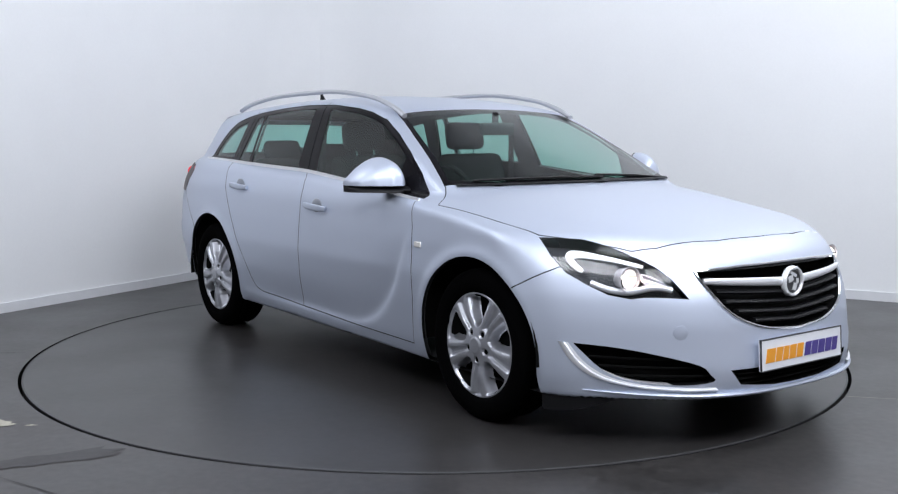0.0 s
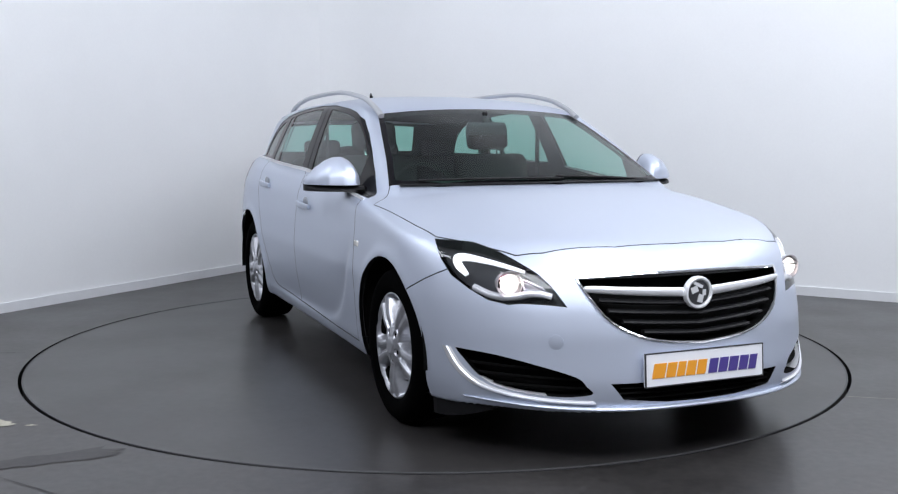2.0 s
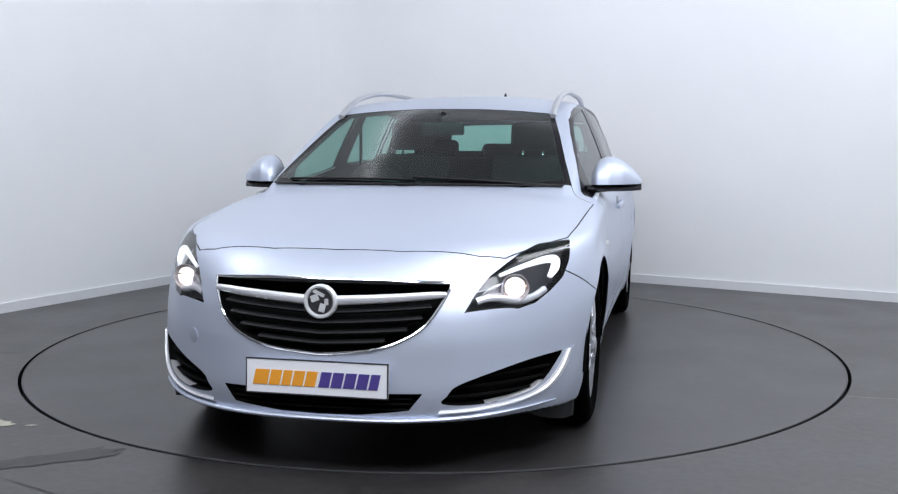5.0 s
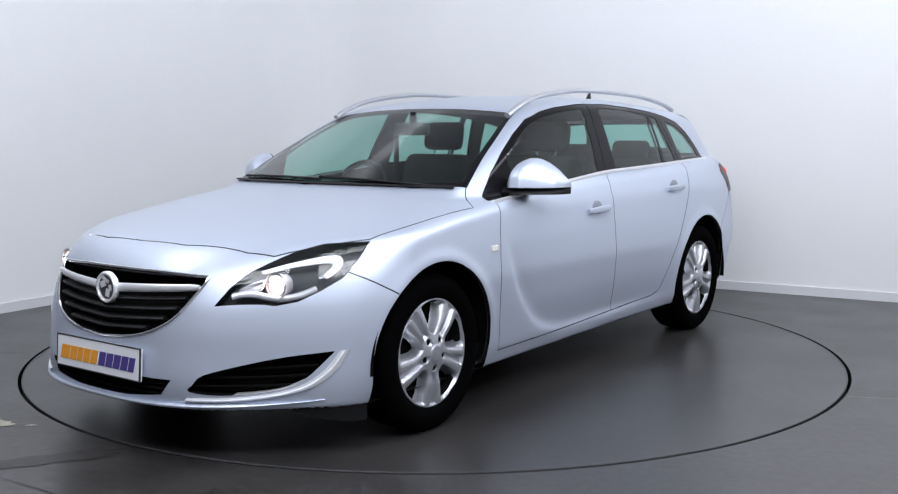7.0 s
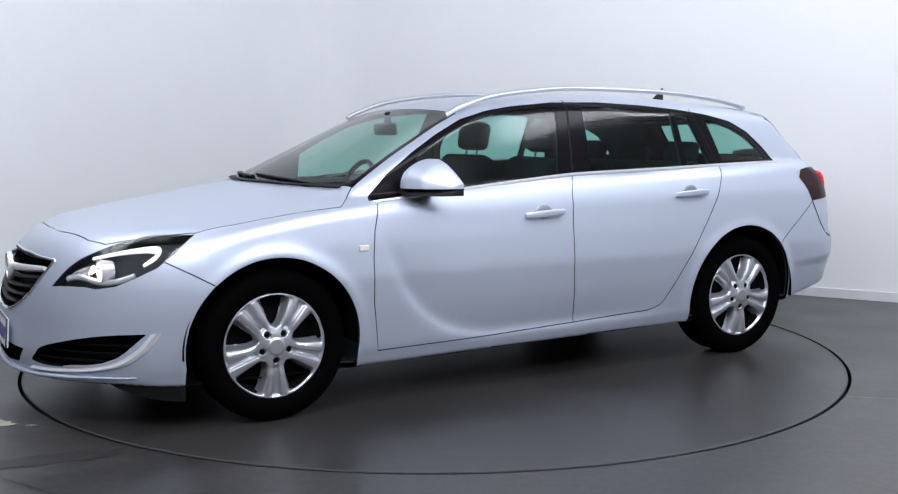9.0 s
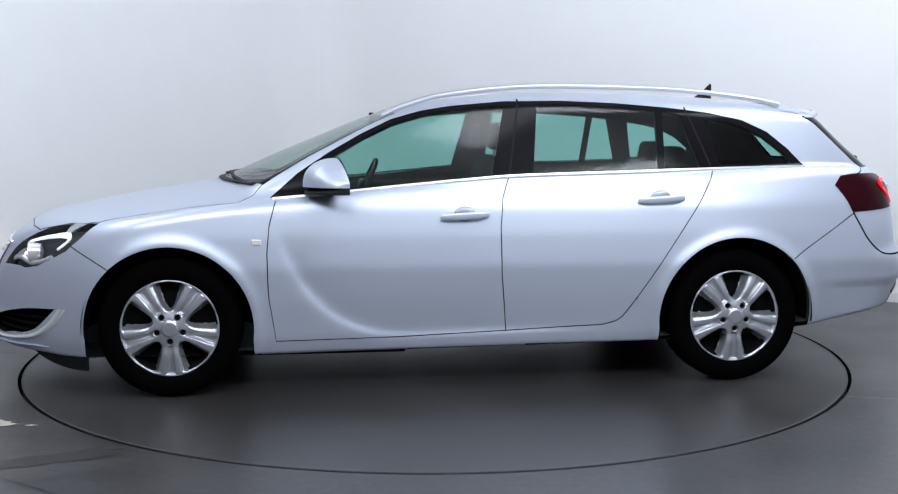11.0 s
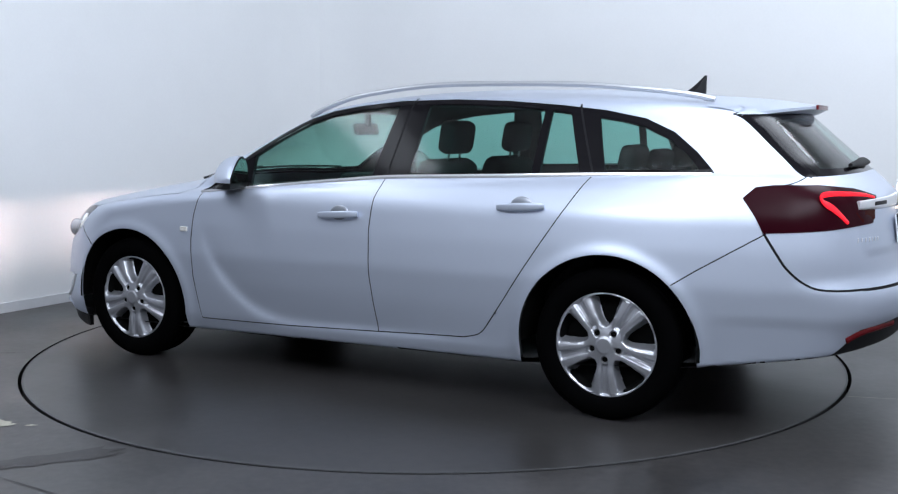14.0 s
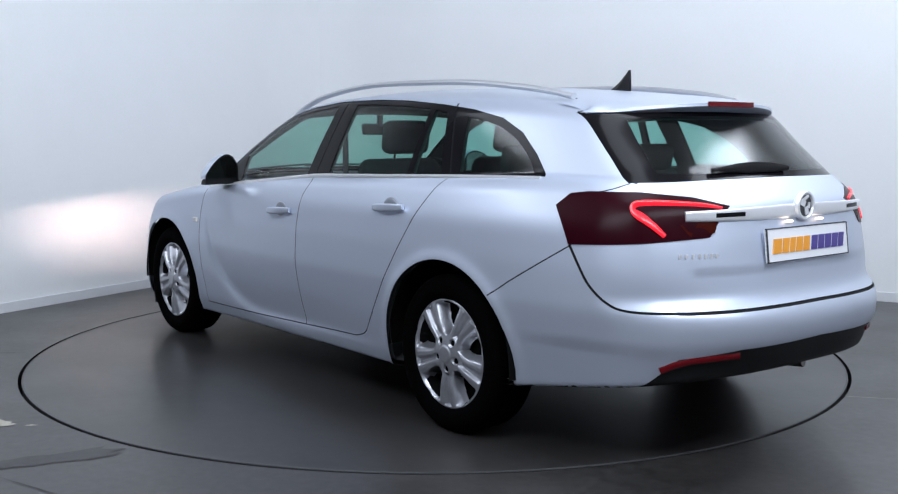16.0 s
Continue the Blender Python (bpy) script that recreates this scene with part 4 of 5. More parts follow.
# ---- front ----
def ribbon(points, rad_a, rad_b, name, mat, parent, label, closed=False, up=Vector((0, 0, 1)), n=10):
    return part(name, sweep(points, oval(rad_a, rad_b, n), closed, up), mat, parent, label, True)


def build_front():
    full = [p for p in GRILLE if p[0] > 0]
    ring = full + [(-y, z) for y, z in full[::-1]]
    # recess behind the grille
    def recess(name, poly, deep, mat, label, x_of=lambda y, z: surf_x(y, z)):
        bm = bmesh.new()
        a = [bm.verts.new((x_of(abs(y), z) - 0.001, y, z)) for y, z in poly]
        b = [bm.verts.new((x_of(abs(y), z) - deep, y * 0.985, z)) for y, z in poly]
        n = len(poly)
        for i in range(n):
            bm.faces.new((a[i], a[(i + 1) % n], b[(i + 1) % n], b[i]))
        cy, cz = sum(p[0] for p in poly) / n, sum(p[1] for p in poly) / n
        c = bm.verts.new((sum(v.co.x for v in b) / n - 0.0, cy, cz))
        for i in range(n):
            bm.faces.new((b[i], b[(i + 1) % n], c))
        return part(name, bm, mat, car, label)
    g = recess("grille", ring, 0.07, M_PIT, "black radiator grille in a bright frame")
    edge = [(surf_x(abs(y), z) + 0.002, y, z) for y, z in ring]
    dense = []
    for p, q in zip(ring, ring[1:] + ring[:1]):
        for k in range(6):
            y, z = p[0] + (q[0] - p[0]) * k / 6, p[1] + (q[1] - p[1]) * k / 6
            dense.append((surf_x(abs(y), z) + 0.001, y, z))
    ribbon(dense, 0.006, 0.007, "grille_frame", M_CHROME, g, "thin bright grille frame", True, Vector((1, 0, 0)), 8)
    # bars, dipped towards the middle
    for zc, half in ((0.603, 0.385), (0.567, 0.358), (0.531, 0.31), (0.497, 0.235)):
        pts = []
        for k in range(31):
            y = -half + 2 * half * k / 30
            z = zc + 0.018 * (abs(y) / 0.3) ** 1.1 - 0.004
            pts.append((surf_x(abs(y), z) - 0.022, y, z))
        ribbon(pts, 0.020, 0.009, "grille_bar", M_BLACK, g, "black grille bar")
    pts = []
    for k in range(31):
        y = -0.42 + 0.84 * k / 30
        z = 0.700 + 0.002 * math.cos(y * 3)
        pts.append((surf_x(abs(y), z) - 0.02, y, z))
    ribbon(pts, 0.02, 0.006, "grille_bar", M_BLACK, g, "black grille bar")
    pts = [(surf_x(abs(y), 0.642 + 0.055 * abs(y)) + 0.008, y, 0.640 + 0.060 * abs(y)) for y in [-0.437 + 0.874 * k / 40 for k in range(41)]]
    part("grille_wing", sweep(pts, lambda t: oval(0.010, 0.010 + 0.008 * (1 - abs(2 * t - 1)) ** 0.35, 12)), M_BRIGHT, g, "bright bar across the grille", True)
    # round badge
    def badge(x, z, sgn, r=0.062):
        bm = lathe([(r, -0.012), (r, 0.004), (r - 0.004, 0.010), (r - 0.010, 0.010), (r - 0.014, 0.004), (r - 0.014, 0.0), (0.0, 0.0)], 48)
        bmesh.ops.transform(bm, matrix=Matrix.Translation((x, 0, z)) @ Matrix.Rotation(-sgn * math.pi / 2, 4, "Z"), verts=bm.verts)
        b = part("badge", bm, M_BADGE, car, "round chrome badge", True)
        bm = lathe([(0.0, 0.0025), (r - 0.016, 0.0025)], 40)
        bmesh.ops.transform(bm, matrix=Matrix.Translation((x, 0, z)) @ Matrix.Rotation(-sgn * math.pi / 2, 4, "Z"), verts=bm.verts)
        part("badge_ground", bm, M_HOUSING, b, "dark ground of the badge")
        bm = bmesh.new()
        for dy, dz, sy, sz, rot in ((0.020, 0.012, 0.030, 0.024, 20), (-0.008, -0.022, 0.022, 0.030, -15), (0.004, 0.030, 0.044, 0.012, -25), (-0.024, 0.0, 0.014, 0.022, 0)):
            box(bm, 0, 0, 0, 0.004, sy, sz, m=Matrix.Translation((x + sgn * 0.004, -sgn * dy * r / 0.062, z + dz * r / 0.062)) @ Matrix.Rotation(radians(rot), 4, "X"))
        part("emblem", bm, M_BADGE, b, "bright emblem shape")
    badge(surf_x(0, 0.642) + 0.020, 0.640, 1)
    badge(surf_x(0, 0.962, True) - 0.030, 0.962, -1, 0.056)
    # lower grille
    low = [p for p in LOW_GRILLE if p[0] >= 0]
    ring = low + [(-y, z) for y, z in low[::-1] if y > 0]
    lg = recess("lower_grille", ring, 0.05, M_PIT, "black lower air intake")
    for z in (0.305, 0.285, 0.265):
        pts = [(surf_x(abs(y), z) - 0.03, y, z) for y in [-0.33 + 0.66 * k / 16 for k in range(17)]]
        ribbon(pts, 0.02, 0.004, "grille_bar", M_PIT, lg, "black intake bar")
    for sd in (1, -1):
        # fog recess with its bright corner strip
        bm = bmesh.new()
        a = [bm.verts.new((x, sd * y, z)) for x, y, z in [(surf_x(y, z) - 0.001, y, z) for _, y, z in FOG]]
        b = [bm.verts.new((v.co.x - 0.05, v.co.y - sd * 0.03, v.co.z)) for v in a]
        n = len(a)
        for i in range(n):
            bm.faces.new((a[i], a[(i + 1) % n], b[(i + 1) % n], b[i]))
        bm.faces.new(b)
        f = part("fog_recess", bm, M_PIT, car, "black intake in the bumper corner")
        for t in (0.25, 0.5, 0.75):
            z = 0.27 + 0.13 * t
            ys = [y for y in np.linspace(0.44, 0.82, 40) if within([(q[1], q[2]) for q in FOG], y, z)]
            if len(ys) > 4:
                pts = [(surf_x(y, z) - 0.03, sd * (y - 0.015), z) for y in ys]
                ribbon(pts, 0.012, 0.004, "grille_bar", M_PIT, f, "black intake bar")
        outer = smooth_path([(0, 0.850, 0.424), (0, 0.826, 0.350), (0, 0.775, 0.290), (0, 0.682, 0.262), (0, 0.55, 0.250), (0, 0.42, 0.249)], 6)
        inner = smooth_path([(0, 0.818, 0.420), (0, 0.782, 0.350), (0, 0.735, 0.309), (0, 0.668, 0.284), (0, 0.55, 0.273), (0, 0.435, 0.270)], 6)
        bm = bmesh.new()
        rows = []
        for o, q in zip(outer, inner):
            row = []
            for share, lift in ((0.0, -0.006), (0.0, 0.006), (0.14, 0.011), (0.30, 0.010), (0.42, 0.003), (1.0, -0.004), (1.0, -0.045)):
                p = o.lerp(q, share)
                row.append(bm.verts.new((surf_x(p.y, p.z) + lift, sd * (p.y + 0.4 * lift), p.z)))
            rows.append(row)
        for a, b in zip(rows, rows[1:]):
            for k in range(6):
                bm.faces.new((a[k], a[k + 1], b[k + 1], b[k]))
        bmesh.ops.recalc_face_normals(bm, faces=bm.faces)
        part("fog_trim", bm, M_BRIGHT, f, "bright curved trim strip", True)
        # black flap ahead of the wheel
        bm = bmesh.new()
        rows = []
        for k in range(13):
            x = 2.02 - 0.27 * k / 12
            y = surf_y(x, 0.235) - 0.02
            z = 0.205 - 0.075 * math.sin(math.pi / 2 * k / 12) ** 0.8
            rows.append([bm.verts.new(p) for p in ((x, sd * y, 0.235), (x, sd * (y - 0.006), z), (x, sd * (y - 0.03), z), (x, sd * (y - 0.03), 0.235))])
        for a, b in zip(rows, rows[1:]):
            for k in range(4):
                bm.faces.new((a[k], a[(k + 1) % 4], b[(k + 1) % 4], b[k]))
        bm.faces.new(rows[0])
        bm.faces.new(rows[-1])
        bmesh.ops.recalc_face_normals(bm, faces=bm.faces)
        part("air_deflector", bm, M_BLACK, car, "black plastic flap below the bumper")
    # silver lip along the bumper's lower edge
    pts = []
    for k in range(61):
        y = -0.80 + 1.6 * k / 60
        z = 0.228 + 0.012 * (abs(y) / 0.8) ** 2
        pts.append((surf_x(abs(y), z + 0.012) + 0.004, y, z))
    part("bumper_lip", sweep(pts, lambda t: oval(0.014 * taper(t), 0.009 * taper(t), 12)), M_PAINT, car, "silver lip of the front bumper", True)


build_front()


def plate(x, z, sgn, tilt):
    bm = bmesh.new()
    box(bm, 0, 0, 0, 0.012, 0.53, 0.125, bevel=0.003)
    base = part("plate", bm, M_PLATE, car, "white dealer plate with orange and purple bars")
    base.matrix_basis = Matrix.Translation((x, 0, z)) @ Matrix.Rotation(0 if sgn > 0 else math.pi, 4, "Z") @ Matrix.Rotation(radians(tilt), 4, "Y")
    bm = bmesh.new()
    for cy, cz, sy, sz in ((0, 0.061, 0.53, 0.004), (0, -0.061, 0.53, 0.004), (0.263, 0, 0.004, 0.125), (-0.263, 0, 0.004, 0.125)):
        box(bm, 0.004, cy, cz, 0.008, sy, sz)
    part("plate_frame", bm, M_HOUSING, base, "thin dark rim")
    widths = [0.060, 0.047, 0.040, 0.047, 0.046]
    for half, mat in ((0, M_ORANGE), (1, M_PURPLE)):
        y = -0.235 if half == 0 else 0.012
        for w in (widths if half == 0 else [0.045, 0.046, 0.047, 0.046, 0.040]):
            bm = bmesh.new()
            box(bm, 0, 0, 0, 0.003, w - 0.007, 0.054)
            for v in bm.verts:
                v.co.y += v.co.z * 0.22
            o = part("plate_bar", bm, mat, base, "orange bar" if half == 0 else "purple bar")
            o.location = (0.0072, y + w / 2, -0.004)
            y += w
    return base


plate(surf_x(0, 0.375) + 0.012, 0.375, 1, -4)


# ---- lamps of the car ----
def build_lamps_of_car():
    c = CUT
    for sd in (1, -1):
        cover = shell("headlamp", c, ["headlamp"], M_LENS, car, both=False, side=sd, label="clear headlamp cover, lamp switched on")
        shell("lamp_housing", c, ["headlamp"], M_HOUSING, cover, sink=0.055, both=False, side=sd, label="dark lamp housing")
        # projector
        def disc(name, x, y, z, r, mat, dirv, prof, lab):
            bm = lathe(prof, 40)
            q = Vector((0, 1, 0)).rotation_difference(Vector(dirv).normalized()).to_matrix().to_4x4()
            bmesh.ops.transform(bm, matrix=Matrix.Translation((x, sd * y, z)) @ q, verts=bm.verts)
            return part(name, bm, mat, cover, lab, True)
        ahead = (1, sd * 0.05, -0.02)
        disc("reflector_bowl", 2.005, 0.655, 0.672, 0.05, M_REFLECTOR, ahead, [(0.052, 0.035), (0.049, 0.035), (0.038, -0.02), (0.0, -0.03)], "bright reflector bowl")
        bm = bmesh.new()
        box(bm, 1.985, sd * 0.655, 0.680, 0.004, 0.044, 0.008)
        part("bulb", bm, M_WHITEGLOW, cover, "glowing lamp")
        disc("projector_lens", 2.040, 0.655, 0.672, 0.02, M_LAMPGLOW, ahead, [(0.0, 0.009), (0.012, 0.008), (0.022, 0.005), (0.031, 0.0), (0.038, -0.008)], "glowing projector lens")
        bm = bmesh.new()
        box(bm, 2.015, sd * 0.655, 0.6845, 0.066, 0.060, 0.003)
        box(bm, 1.995, sd * 0.655, 0.669, 0.03, 0.060, 0.003)
        box(bm, 2.003, sd * 0.686, 0.672, 0.04, 0.002, 0.030)
        box(bm, 2.003, sd * 0.624, 0.672, 0.04, 0.002, 0.030)
        part("cut_off_shade", bm, M_PIT, cover, "black shade over the lamp")
        # bright tray below the projector, rising to a square bowl by the grille
        tray = smooth_path([(0, 0.748, 0.652), (0, 0.715, 0.632), (0, 0.675, 0.622), (0, 0.635, 0.628), (0, 0.595, 0.640), (0, 0.560, 0.640), (0, 0.532, 0.632)], 4)
        pts = [(surf_x(p.y, p.z) - 0.026, sd * p.y, p.z) for p in tray]
        part("lower_reflector", sweep(pts, lambda t: oval(0.014, 0.013 - 0.004 * t, 10), up=Vector((1, 0, 0.3))), M_REFLECTOR, cover, "bright strip along the lamp's lower edge", True)
        bowl = [(0.612, 0.690), (0.582, 0.676), (0.556, 0.658), (0.545, 0.645), (0.575, 0.650), (0.612, 0.652)]
        bm = bmesh.new()
        front = [bm.verts.new((surf_x(y, z) - 0.024, sd * y, z)) for y, z in bowl]
        cy, cz = sum(p[0] for p in bowl) / 6, sum(p[1] for p in bowl) / 6
        back = [bm.verts.new((surf_x(y, z) - 0.050, sd * (cy + (y - cy) * 0.55), cz + (z - cz) * 0.55)) for y, z in bowl]
        for k in range(6):
            bm.faces.new((front[k], front[(k + 1) % 6], back[(k + 1) % 6], back[k]))
        bm.faces.new(back)
        bmesh.ops.recalc_face_normals(bm, faces=bm.faces)
        part("inner_reflector", bm, M_REFLECTOR, cover, "bright square inner reflector")
        edge = [(surf_x(y, z) - 0.022, sd * y, z) for y, z in bowl]
        part("reflector_frame", sweep(edge, oval(0.004, 0.004, 8), True, Vector((1, 0, 0))), M_REFLECTOR, cover, "bright frame of the inner reflector", True)
        # hooked daytime light
        hook = [(0.600, 0.716), (0.65, 0.734), (0.70, 0.748), (0.748, 0.757), (0.775, 0.750), (0.776, 0.724), (0.762, 0.694)]
        pts = [(surf_x(y, z) - 0.018, sd * y, z) for y, z in [(p.y, p.z) for p in smooth_path([(0, y, z) for y, z in hook], 5)]]
        part("daytime_light", sweep(pts, lambda t: softbox(float(np.interp(t, [0, 0.3, 0.6, 0.85, 1], [0.006, 0.010, 0.017, 0.017, 0.009])), 0.005), up=Vector((1, 0, 0.3))), M_DRL, cover, "glowing hooked daytime light", True)
        # tail lamp
        lamp = shell("taillamp", c, ["taillamp"], M_REDLENS, car, sink=-0.003, both=False, side=sd, label="dark red tail lamp, switched on")
        band = smooth_path([(0, 0.415, 0.968), (0, 0.48, 0.978), (0, 0.58, 0.984), (0, 0.675, 0.982), (0, 0.700, 0.962), (0, 0.678, 0.925), (0, 0.640, 0.874)], 6)
        pts = [(surf_x(p.y, p.z, True) - 0.004, sd * p.y, p.z) for p in band]
        part("light_band", sweep(pts, lambda t: oval(float(np.interp(t, [0, 0.35, 0.6, 0.75, 1], [0.005, 0.013, 0.020, 0.021, 0.009])), 0.006, 12), up=Vector((1, 0, 0.01))), M_REDGLOW, lamp, "glowing red hooked band", True)
        bm = bmesh.new()
        vs = [bm.verts.new((surf_x(y, z, True) - 0.0045, sd * y, z)) for y, z in ((0.585, 0.912), (0.520, 0.918), (0.452, 0.916), (0.470, 0.882), (0.52, 0.876), (0.562, 0.872))]
        bm.faces.new(vs)
        bmesh.ops.solidify(bm, geom=bm.faces[:], thickness=0.002)
        part("indicator", bm, M_AMBERDARK, lamp, "dark orange unlit indicator")
        # red reflector low in the bumper
        pts = [(surf_x(y, z, True) - 0.004, sd * y, z) for y, z in [(0.67, 0.400), (0.635, 0.422), (0.59, 0.436), (0.52, 0.444), (0.42, 0.449)]]
        part("reflector", sweep(pts, oval(0.004, 0.013, 8)), M_BRAKELENS, car, "red bumper reflector", True)
    # bright strip across the tailgate
    ys = [-0.565 + 1.13 * k / 48 for k in range(49)]
    pts = [(surf_x(abs(y), 0.940, True) - 0.006, y, 0.938 + 0.006 * math.cos(y * 2)) for y in ys]
    part("tail_trim", sweep(pts, lambda t: softbox(0.008, 0.018 + 0.009 * (1 - abs(2 * t - 1)) ** 0.7)), M_BRIGHT, car, "bright strip across the tailgate", True)
    for sd in (1, -1):
        bm = bmesh.new()
        ys = [0.335 + 0.125 * k / 6 for k in range(7)]
        pts = [(surf_x(y, 0.940, True) - 0.0145, sd * y, 0.940 + 0.006 * math.cos(y * 2)) for y in ys]
        part("trim_slot", sweep(pts, softbox(0.002, 0.008)), M_GLOSSBLACK, car, "dark slot in the bright strip", True)
    plate(surf_x(0, 0.83, True) - 0.010, 0.826, -1, -7)
    for y in (0.10, -0.10):
        bm = bmesh.new()
        box(bm, surf_x(abs(y), 0.905, True) - 0.012, y, 0.908, 0.014, 0.034, 0.008, bevel=0.002)
        part("plate_lamp", bm, M_WARMGLOW, car, "small warm glowing plate lamp")
    # cover of the towing eye
    bm = lathe([(0.028, 0.0), (0.028, 0.0025), (0.026, 0.003), (0.0, 0.003)], 28)
    bmesh.ops.transform(bm, matrix=Matrix.Translation((surf_x(0.545, 0.475) - 0.0005, -0.545, 0.475)) @ Vector((0, 1, 0)).rotation_difference(Vector((0.82, -0.57, 0.03)).normalized()).to_matrix().to_4x4(), verts=bm.verts)
    part("towing_cover", bm, M_PAINT, car, "round silver towing eye cover", True)
    # bars for the small lettering
    for k in range(7):
        y = 0.60 - 0.021 * k
        bm = bmesh.new()
        box(bm, surf_x(y, 0.802, True) - 0.001, y, 0.802, 0.004, 0.015, 0.016)
        part("lettering_bar", bm, M_BRIGHT, car, "small bright bar")
    # wiper of the rear screen
    w = [(-2.292 + 0.14 * (y - 0.02) ** 2 + 0.0, y, 1.092 + 0.012 * math.sin((y + 0.2) * 5)) for y in [-0.10 + 0.44 * k / 12 for k in range(13)]]
    w = [(surf_x(abs(y), z, True) - 0.018, y, z) for _, y, z in w]
    wp = part("rear_wiper", sweep(w, lambda t: oval(0.010, 0.022 * (0.35 + 0.65 * math.sin(math.pi * min(1, t * 1.0 + 0.05))), 10)), M_BLACK, car, "black rear wiper", True)
    # windscreen wipers
    for y0, y1, dz in ((0.70, 0.03, 0.0), (0.05, -0.62, 0.004)):
        pts = []
        for k in range(15):
            y = y0 + (y1 - y0) * k / 14
            x = 1.165 - 0.36 * y * y + 0.0
            x += 0.05 * (1 - k / 14) * 0 - 0.03 * (k / 14)
            pts.append((x, y, surf_z(x, abs(y)) + 0.006 + dz))
        part("wiper", sweep(pts, lambda t: oval(0.008 + 0.005 * (1 - t), 0.006, 8)), M_BLACK, car, "black windscreen wiper", True)
    # scuttle
    pts = [(1.19 - 0.44 * y * y, y, surf_z(1.19 - 0.44 * y * y, abs(y)) + 0.002) for y in [-0.70 + 1.4 * k / 24 for k in range(25)]]
    part("scuttle", sweep(pts, oval(0.022, 0.006, 8)), M_BLACK, car, "black scuttle strip", True)


build_lamps_of_car()


# ---- cabin ----
def cushion(name, m, size, mat, parent, label, bevel=0.05):
    bm = bmesh.new()
    box(bm, 0, 0, 0, *size, bevel=bevel)
    bmesh.ops.transform(bm, matrix=m, verts=bm.verts)
    return part(name, bm, mat, parent, label, True)


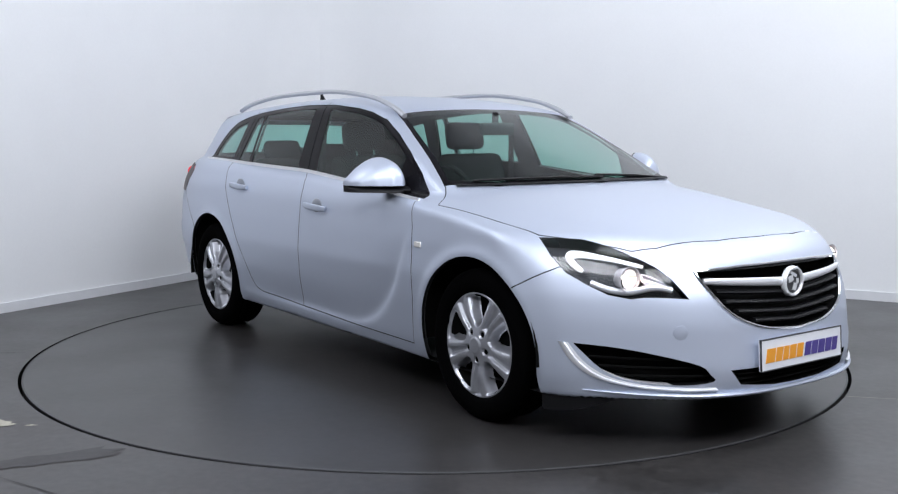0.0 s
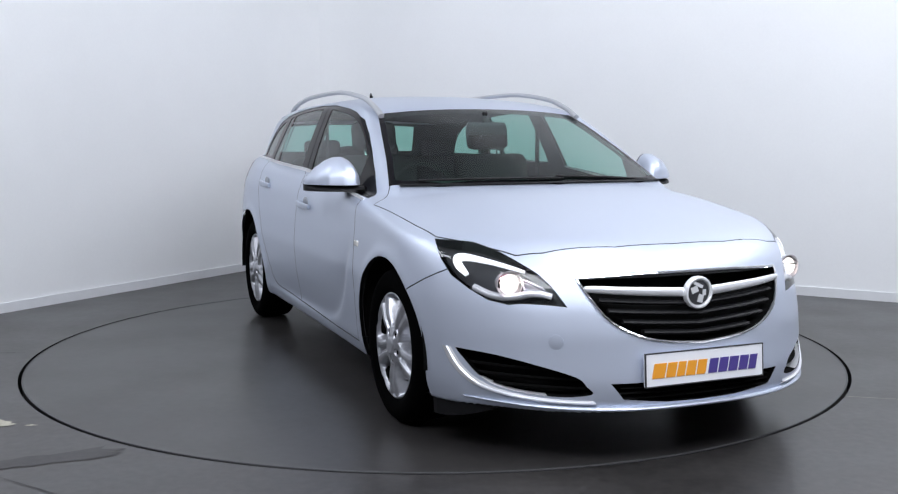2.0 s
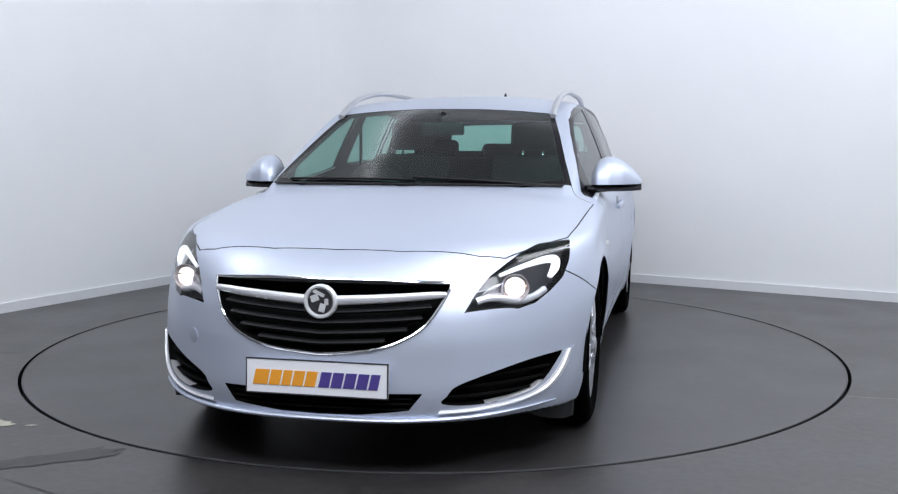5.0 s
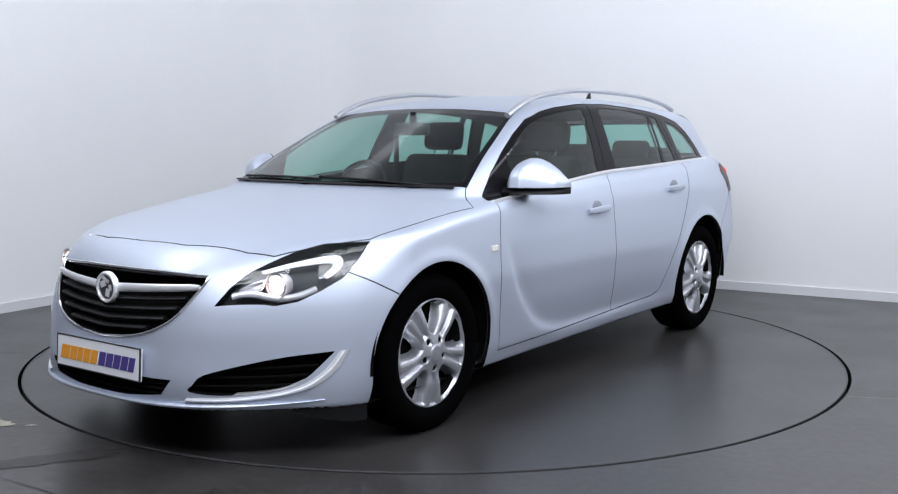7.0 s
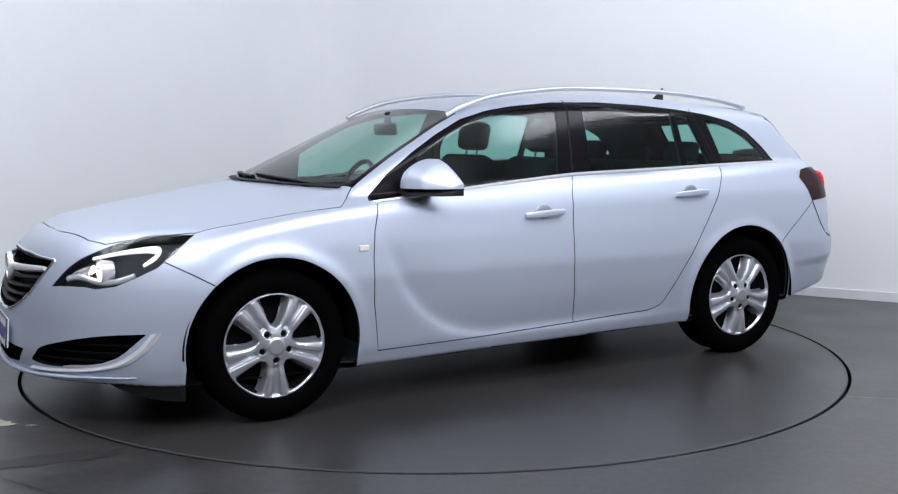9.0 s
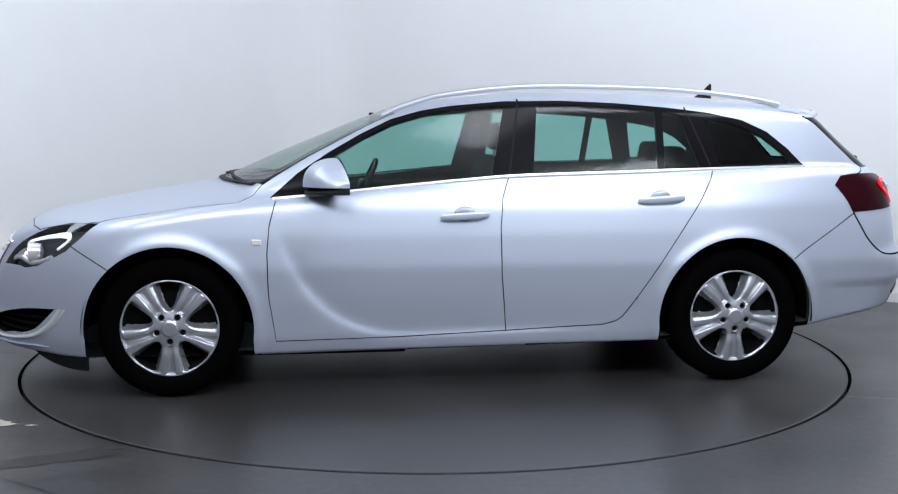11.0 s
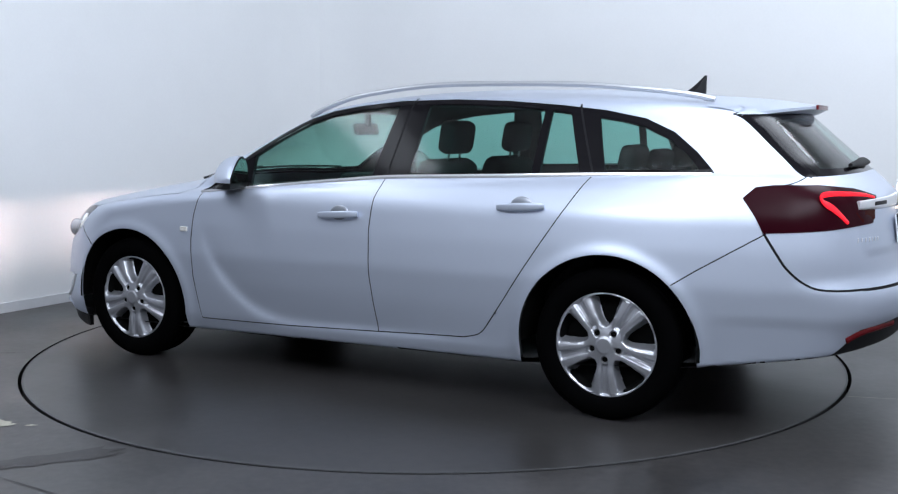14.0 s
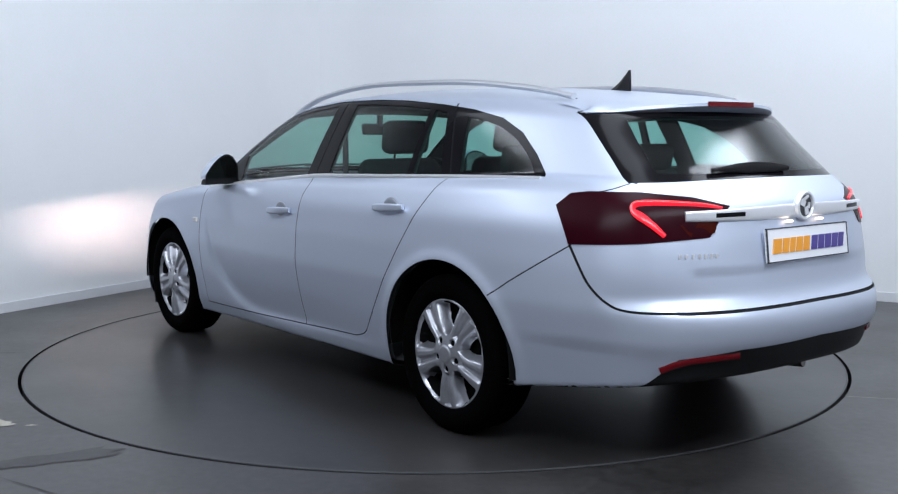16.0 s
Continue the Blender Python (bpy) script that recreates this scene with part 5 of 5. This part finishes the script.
def build_cabin():
    for y in (0.37, -0.37):
        s = cushion("front_seat", pose(0.02, y, 0.52), (0.50, 0.50, 0.16), M_FABRIC, car, "dark fabric front seat")
        cushion("backrest", pose(-0.27, y, 0.82, 0, -16, 0), (0.14, 0.48, 0.58), M_FABRIC, s, "dark seat back", 0.06)
        cushion("headrest", pose(-0.385, y, 1.21, 0, -10, 0), (0.09, 0.27, 0.17), M_FABRIC, s, "dark headrest", 0.04)
        for d in (0.06, -0.06):
            bm = bmesh.new()
            bmesh.ops.create_cone(bm, cap_ends=True, radius1=0.006, radius2=0.006, depth=0.14, segments=10, matrix=pose(-0.365, y + d, 1.10, 0, -10, 0))
            part("headrest_post", bm, M_CHROME, s, "bright headrest post")
    b = cushion("rear_bench", pose(-0.92, 0, 0.52), (0.48, 1.30, 0.16), M_FABRIC, car, "dark fabric rear bench")
    cushion("backrest", pose(-1.20, 0, 0.80, 0, -20, 0), (0.13, 1.30, 0.56), M_FABRIC, b, "dark rear seat back", 0.06)
    for y in (0.42, 0, -0.42):
        cushion("headrest", pose(-1.33, y, 1.115 if y else 1.09, 0, -12, 0), (0.08, 0.25, 0.13), M_FABRIC, b, "dark rear headrest", 0.035)
    d = cushion("dashboard", pose(0.80, 0, 0.86, 0, 8, 0), (0.46, 1.40, 0.16), M_LINING, car, "dark grey dashboard", 0.05)
    cushion("instrument_hood", pose(0.62, -0.36, 0.955), (0.20, 0.34, 0.06), M_LINING, d, "dark instrument hood", 0.025)
    bm = bmesh.new()
    ring = [(0, 0.185 * math.cos(2 * math.pi * k / 40), 0.185 * math.sin(2 * math.pi * k / 40)) for k in range(40)]
    bm = sweep(ring, oval(0.015, 0.015, 8), True, Vector((1, 0, 0)))
    bmesh.ops.transform(bm, matrix=pose(0.42, -0.36, 0.90, 0, -24, 0), verts=bm.verts)
    w = part("steering_wheel", bm, M_BLACK, car, "black steering wheel", True)
    cushion("hub", pose(0.44, -0.36, 0.90, 0, -24, 0), (0.05, 0.20, 0.13), M_BLACK, w, "wheel hub", 0.02)
    cushion("spoke", pose(0.43, -0.36, 0.90, 0, -24, 0), (0.02, 0.35, 0.03), M_BLACK, w, "wheel spoke", 0.008)
    cushion("interior_mirror", pose(0.40, 0.0, 1.252, 0, 10, 0), (0.035, 0.23, 0.068), M_HOUSING, car, "black interior mirror", 0.015)
    cushion("mirror_stem", pose(0.385, 0, 1.305), (0.03, 0.03, 0.075), M_BLACK, car, "mirror stem", 0.008)
    cushion("load_cover", pose(-1.75, 0, 0.98), (0.62, 1.15, 0.02), M_LINING, car, "dark load cover", 0.006)
    # belts on the pillars
    for sd in (1, -1):
        bm = bmesh.new()
        box(bm, -0.30, sd * 0.68, 1.08, 0.045, 0.006, 0.42)
        part("seat_belt", bm, M_FABRIC, car, "dark seat belt")
    # trays added to keep light from under the car, and the exhaust below
    for cx, cy, cz, lx, ly, lz in ((1.62, 0, 0.185, 0.55, 1.20, 0.06), (0.62, 0, 0.168, 0.75, 1.30, 0.06), (-0.35, 0.32, 0.172, 0.95, 0.52, 0.05), (-0.40, -0.36, 0.165, 0.85, 0.50, 0.06), (-1.37, 0, 0.215, 0.30, 1.1, 0.08)):
        cushion("shade_tray", pose(cx, cy, cz), (lx, ly, lz), M_BLACK, car, "black tray added to darken the floor below the car", 0.018)
    pts = [(1.0, -0.2, 0.19), (0.2, -0.15, 0.17), (-0.9, -0.15, 0.17), (-1.5, -0.25, 0.22), (-2.2, -0.4, 0.27)]
    part("exhaust_pipe", sweep(smooth_path(pts, 5), oval(0.03, 0.03, 10)), M_STEEL, car, "grey exhaust pipe", True)


build_cabin()


def motions():
    rows = [(t, pose(0, 0, 0, 0, 0, a)) for t, a in TURN]
    walk(turntable, rows)
    place = pose(CAR_X, CAR_Y, 0)
    walk(car, [(t, m @ place) for t, m in rows])


motions()
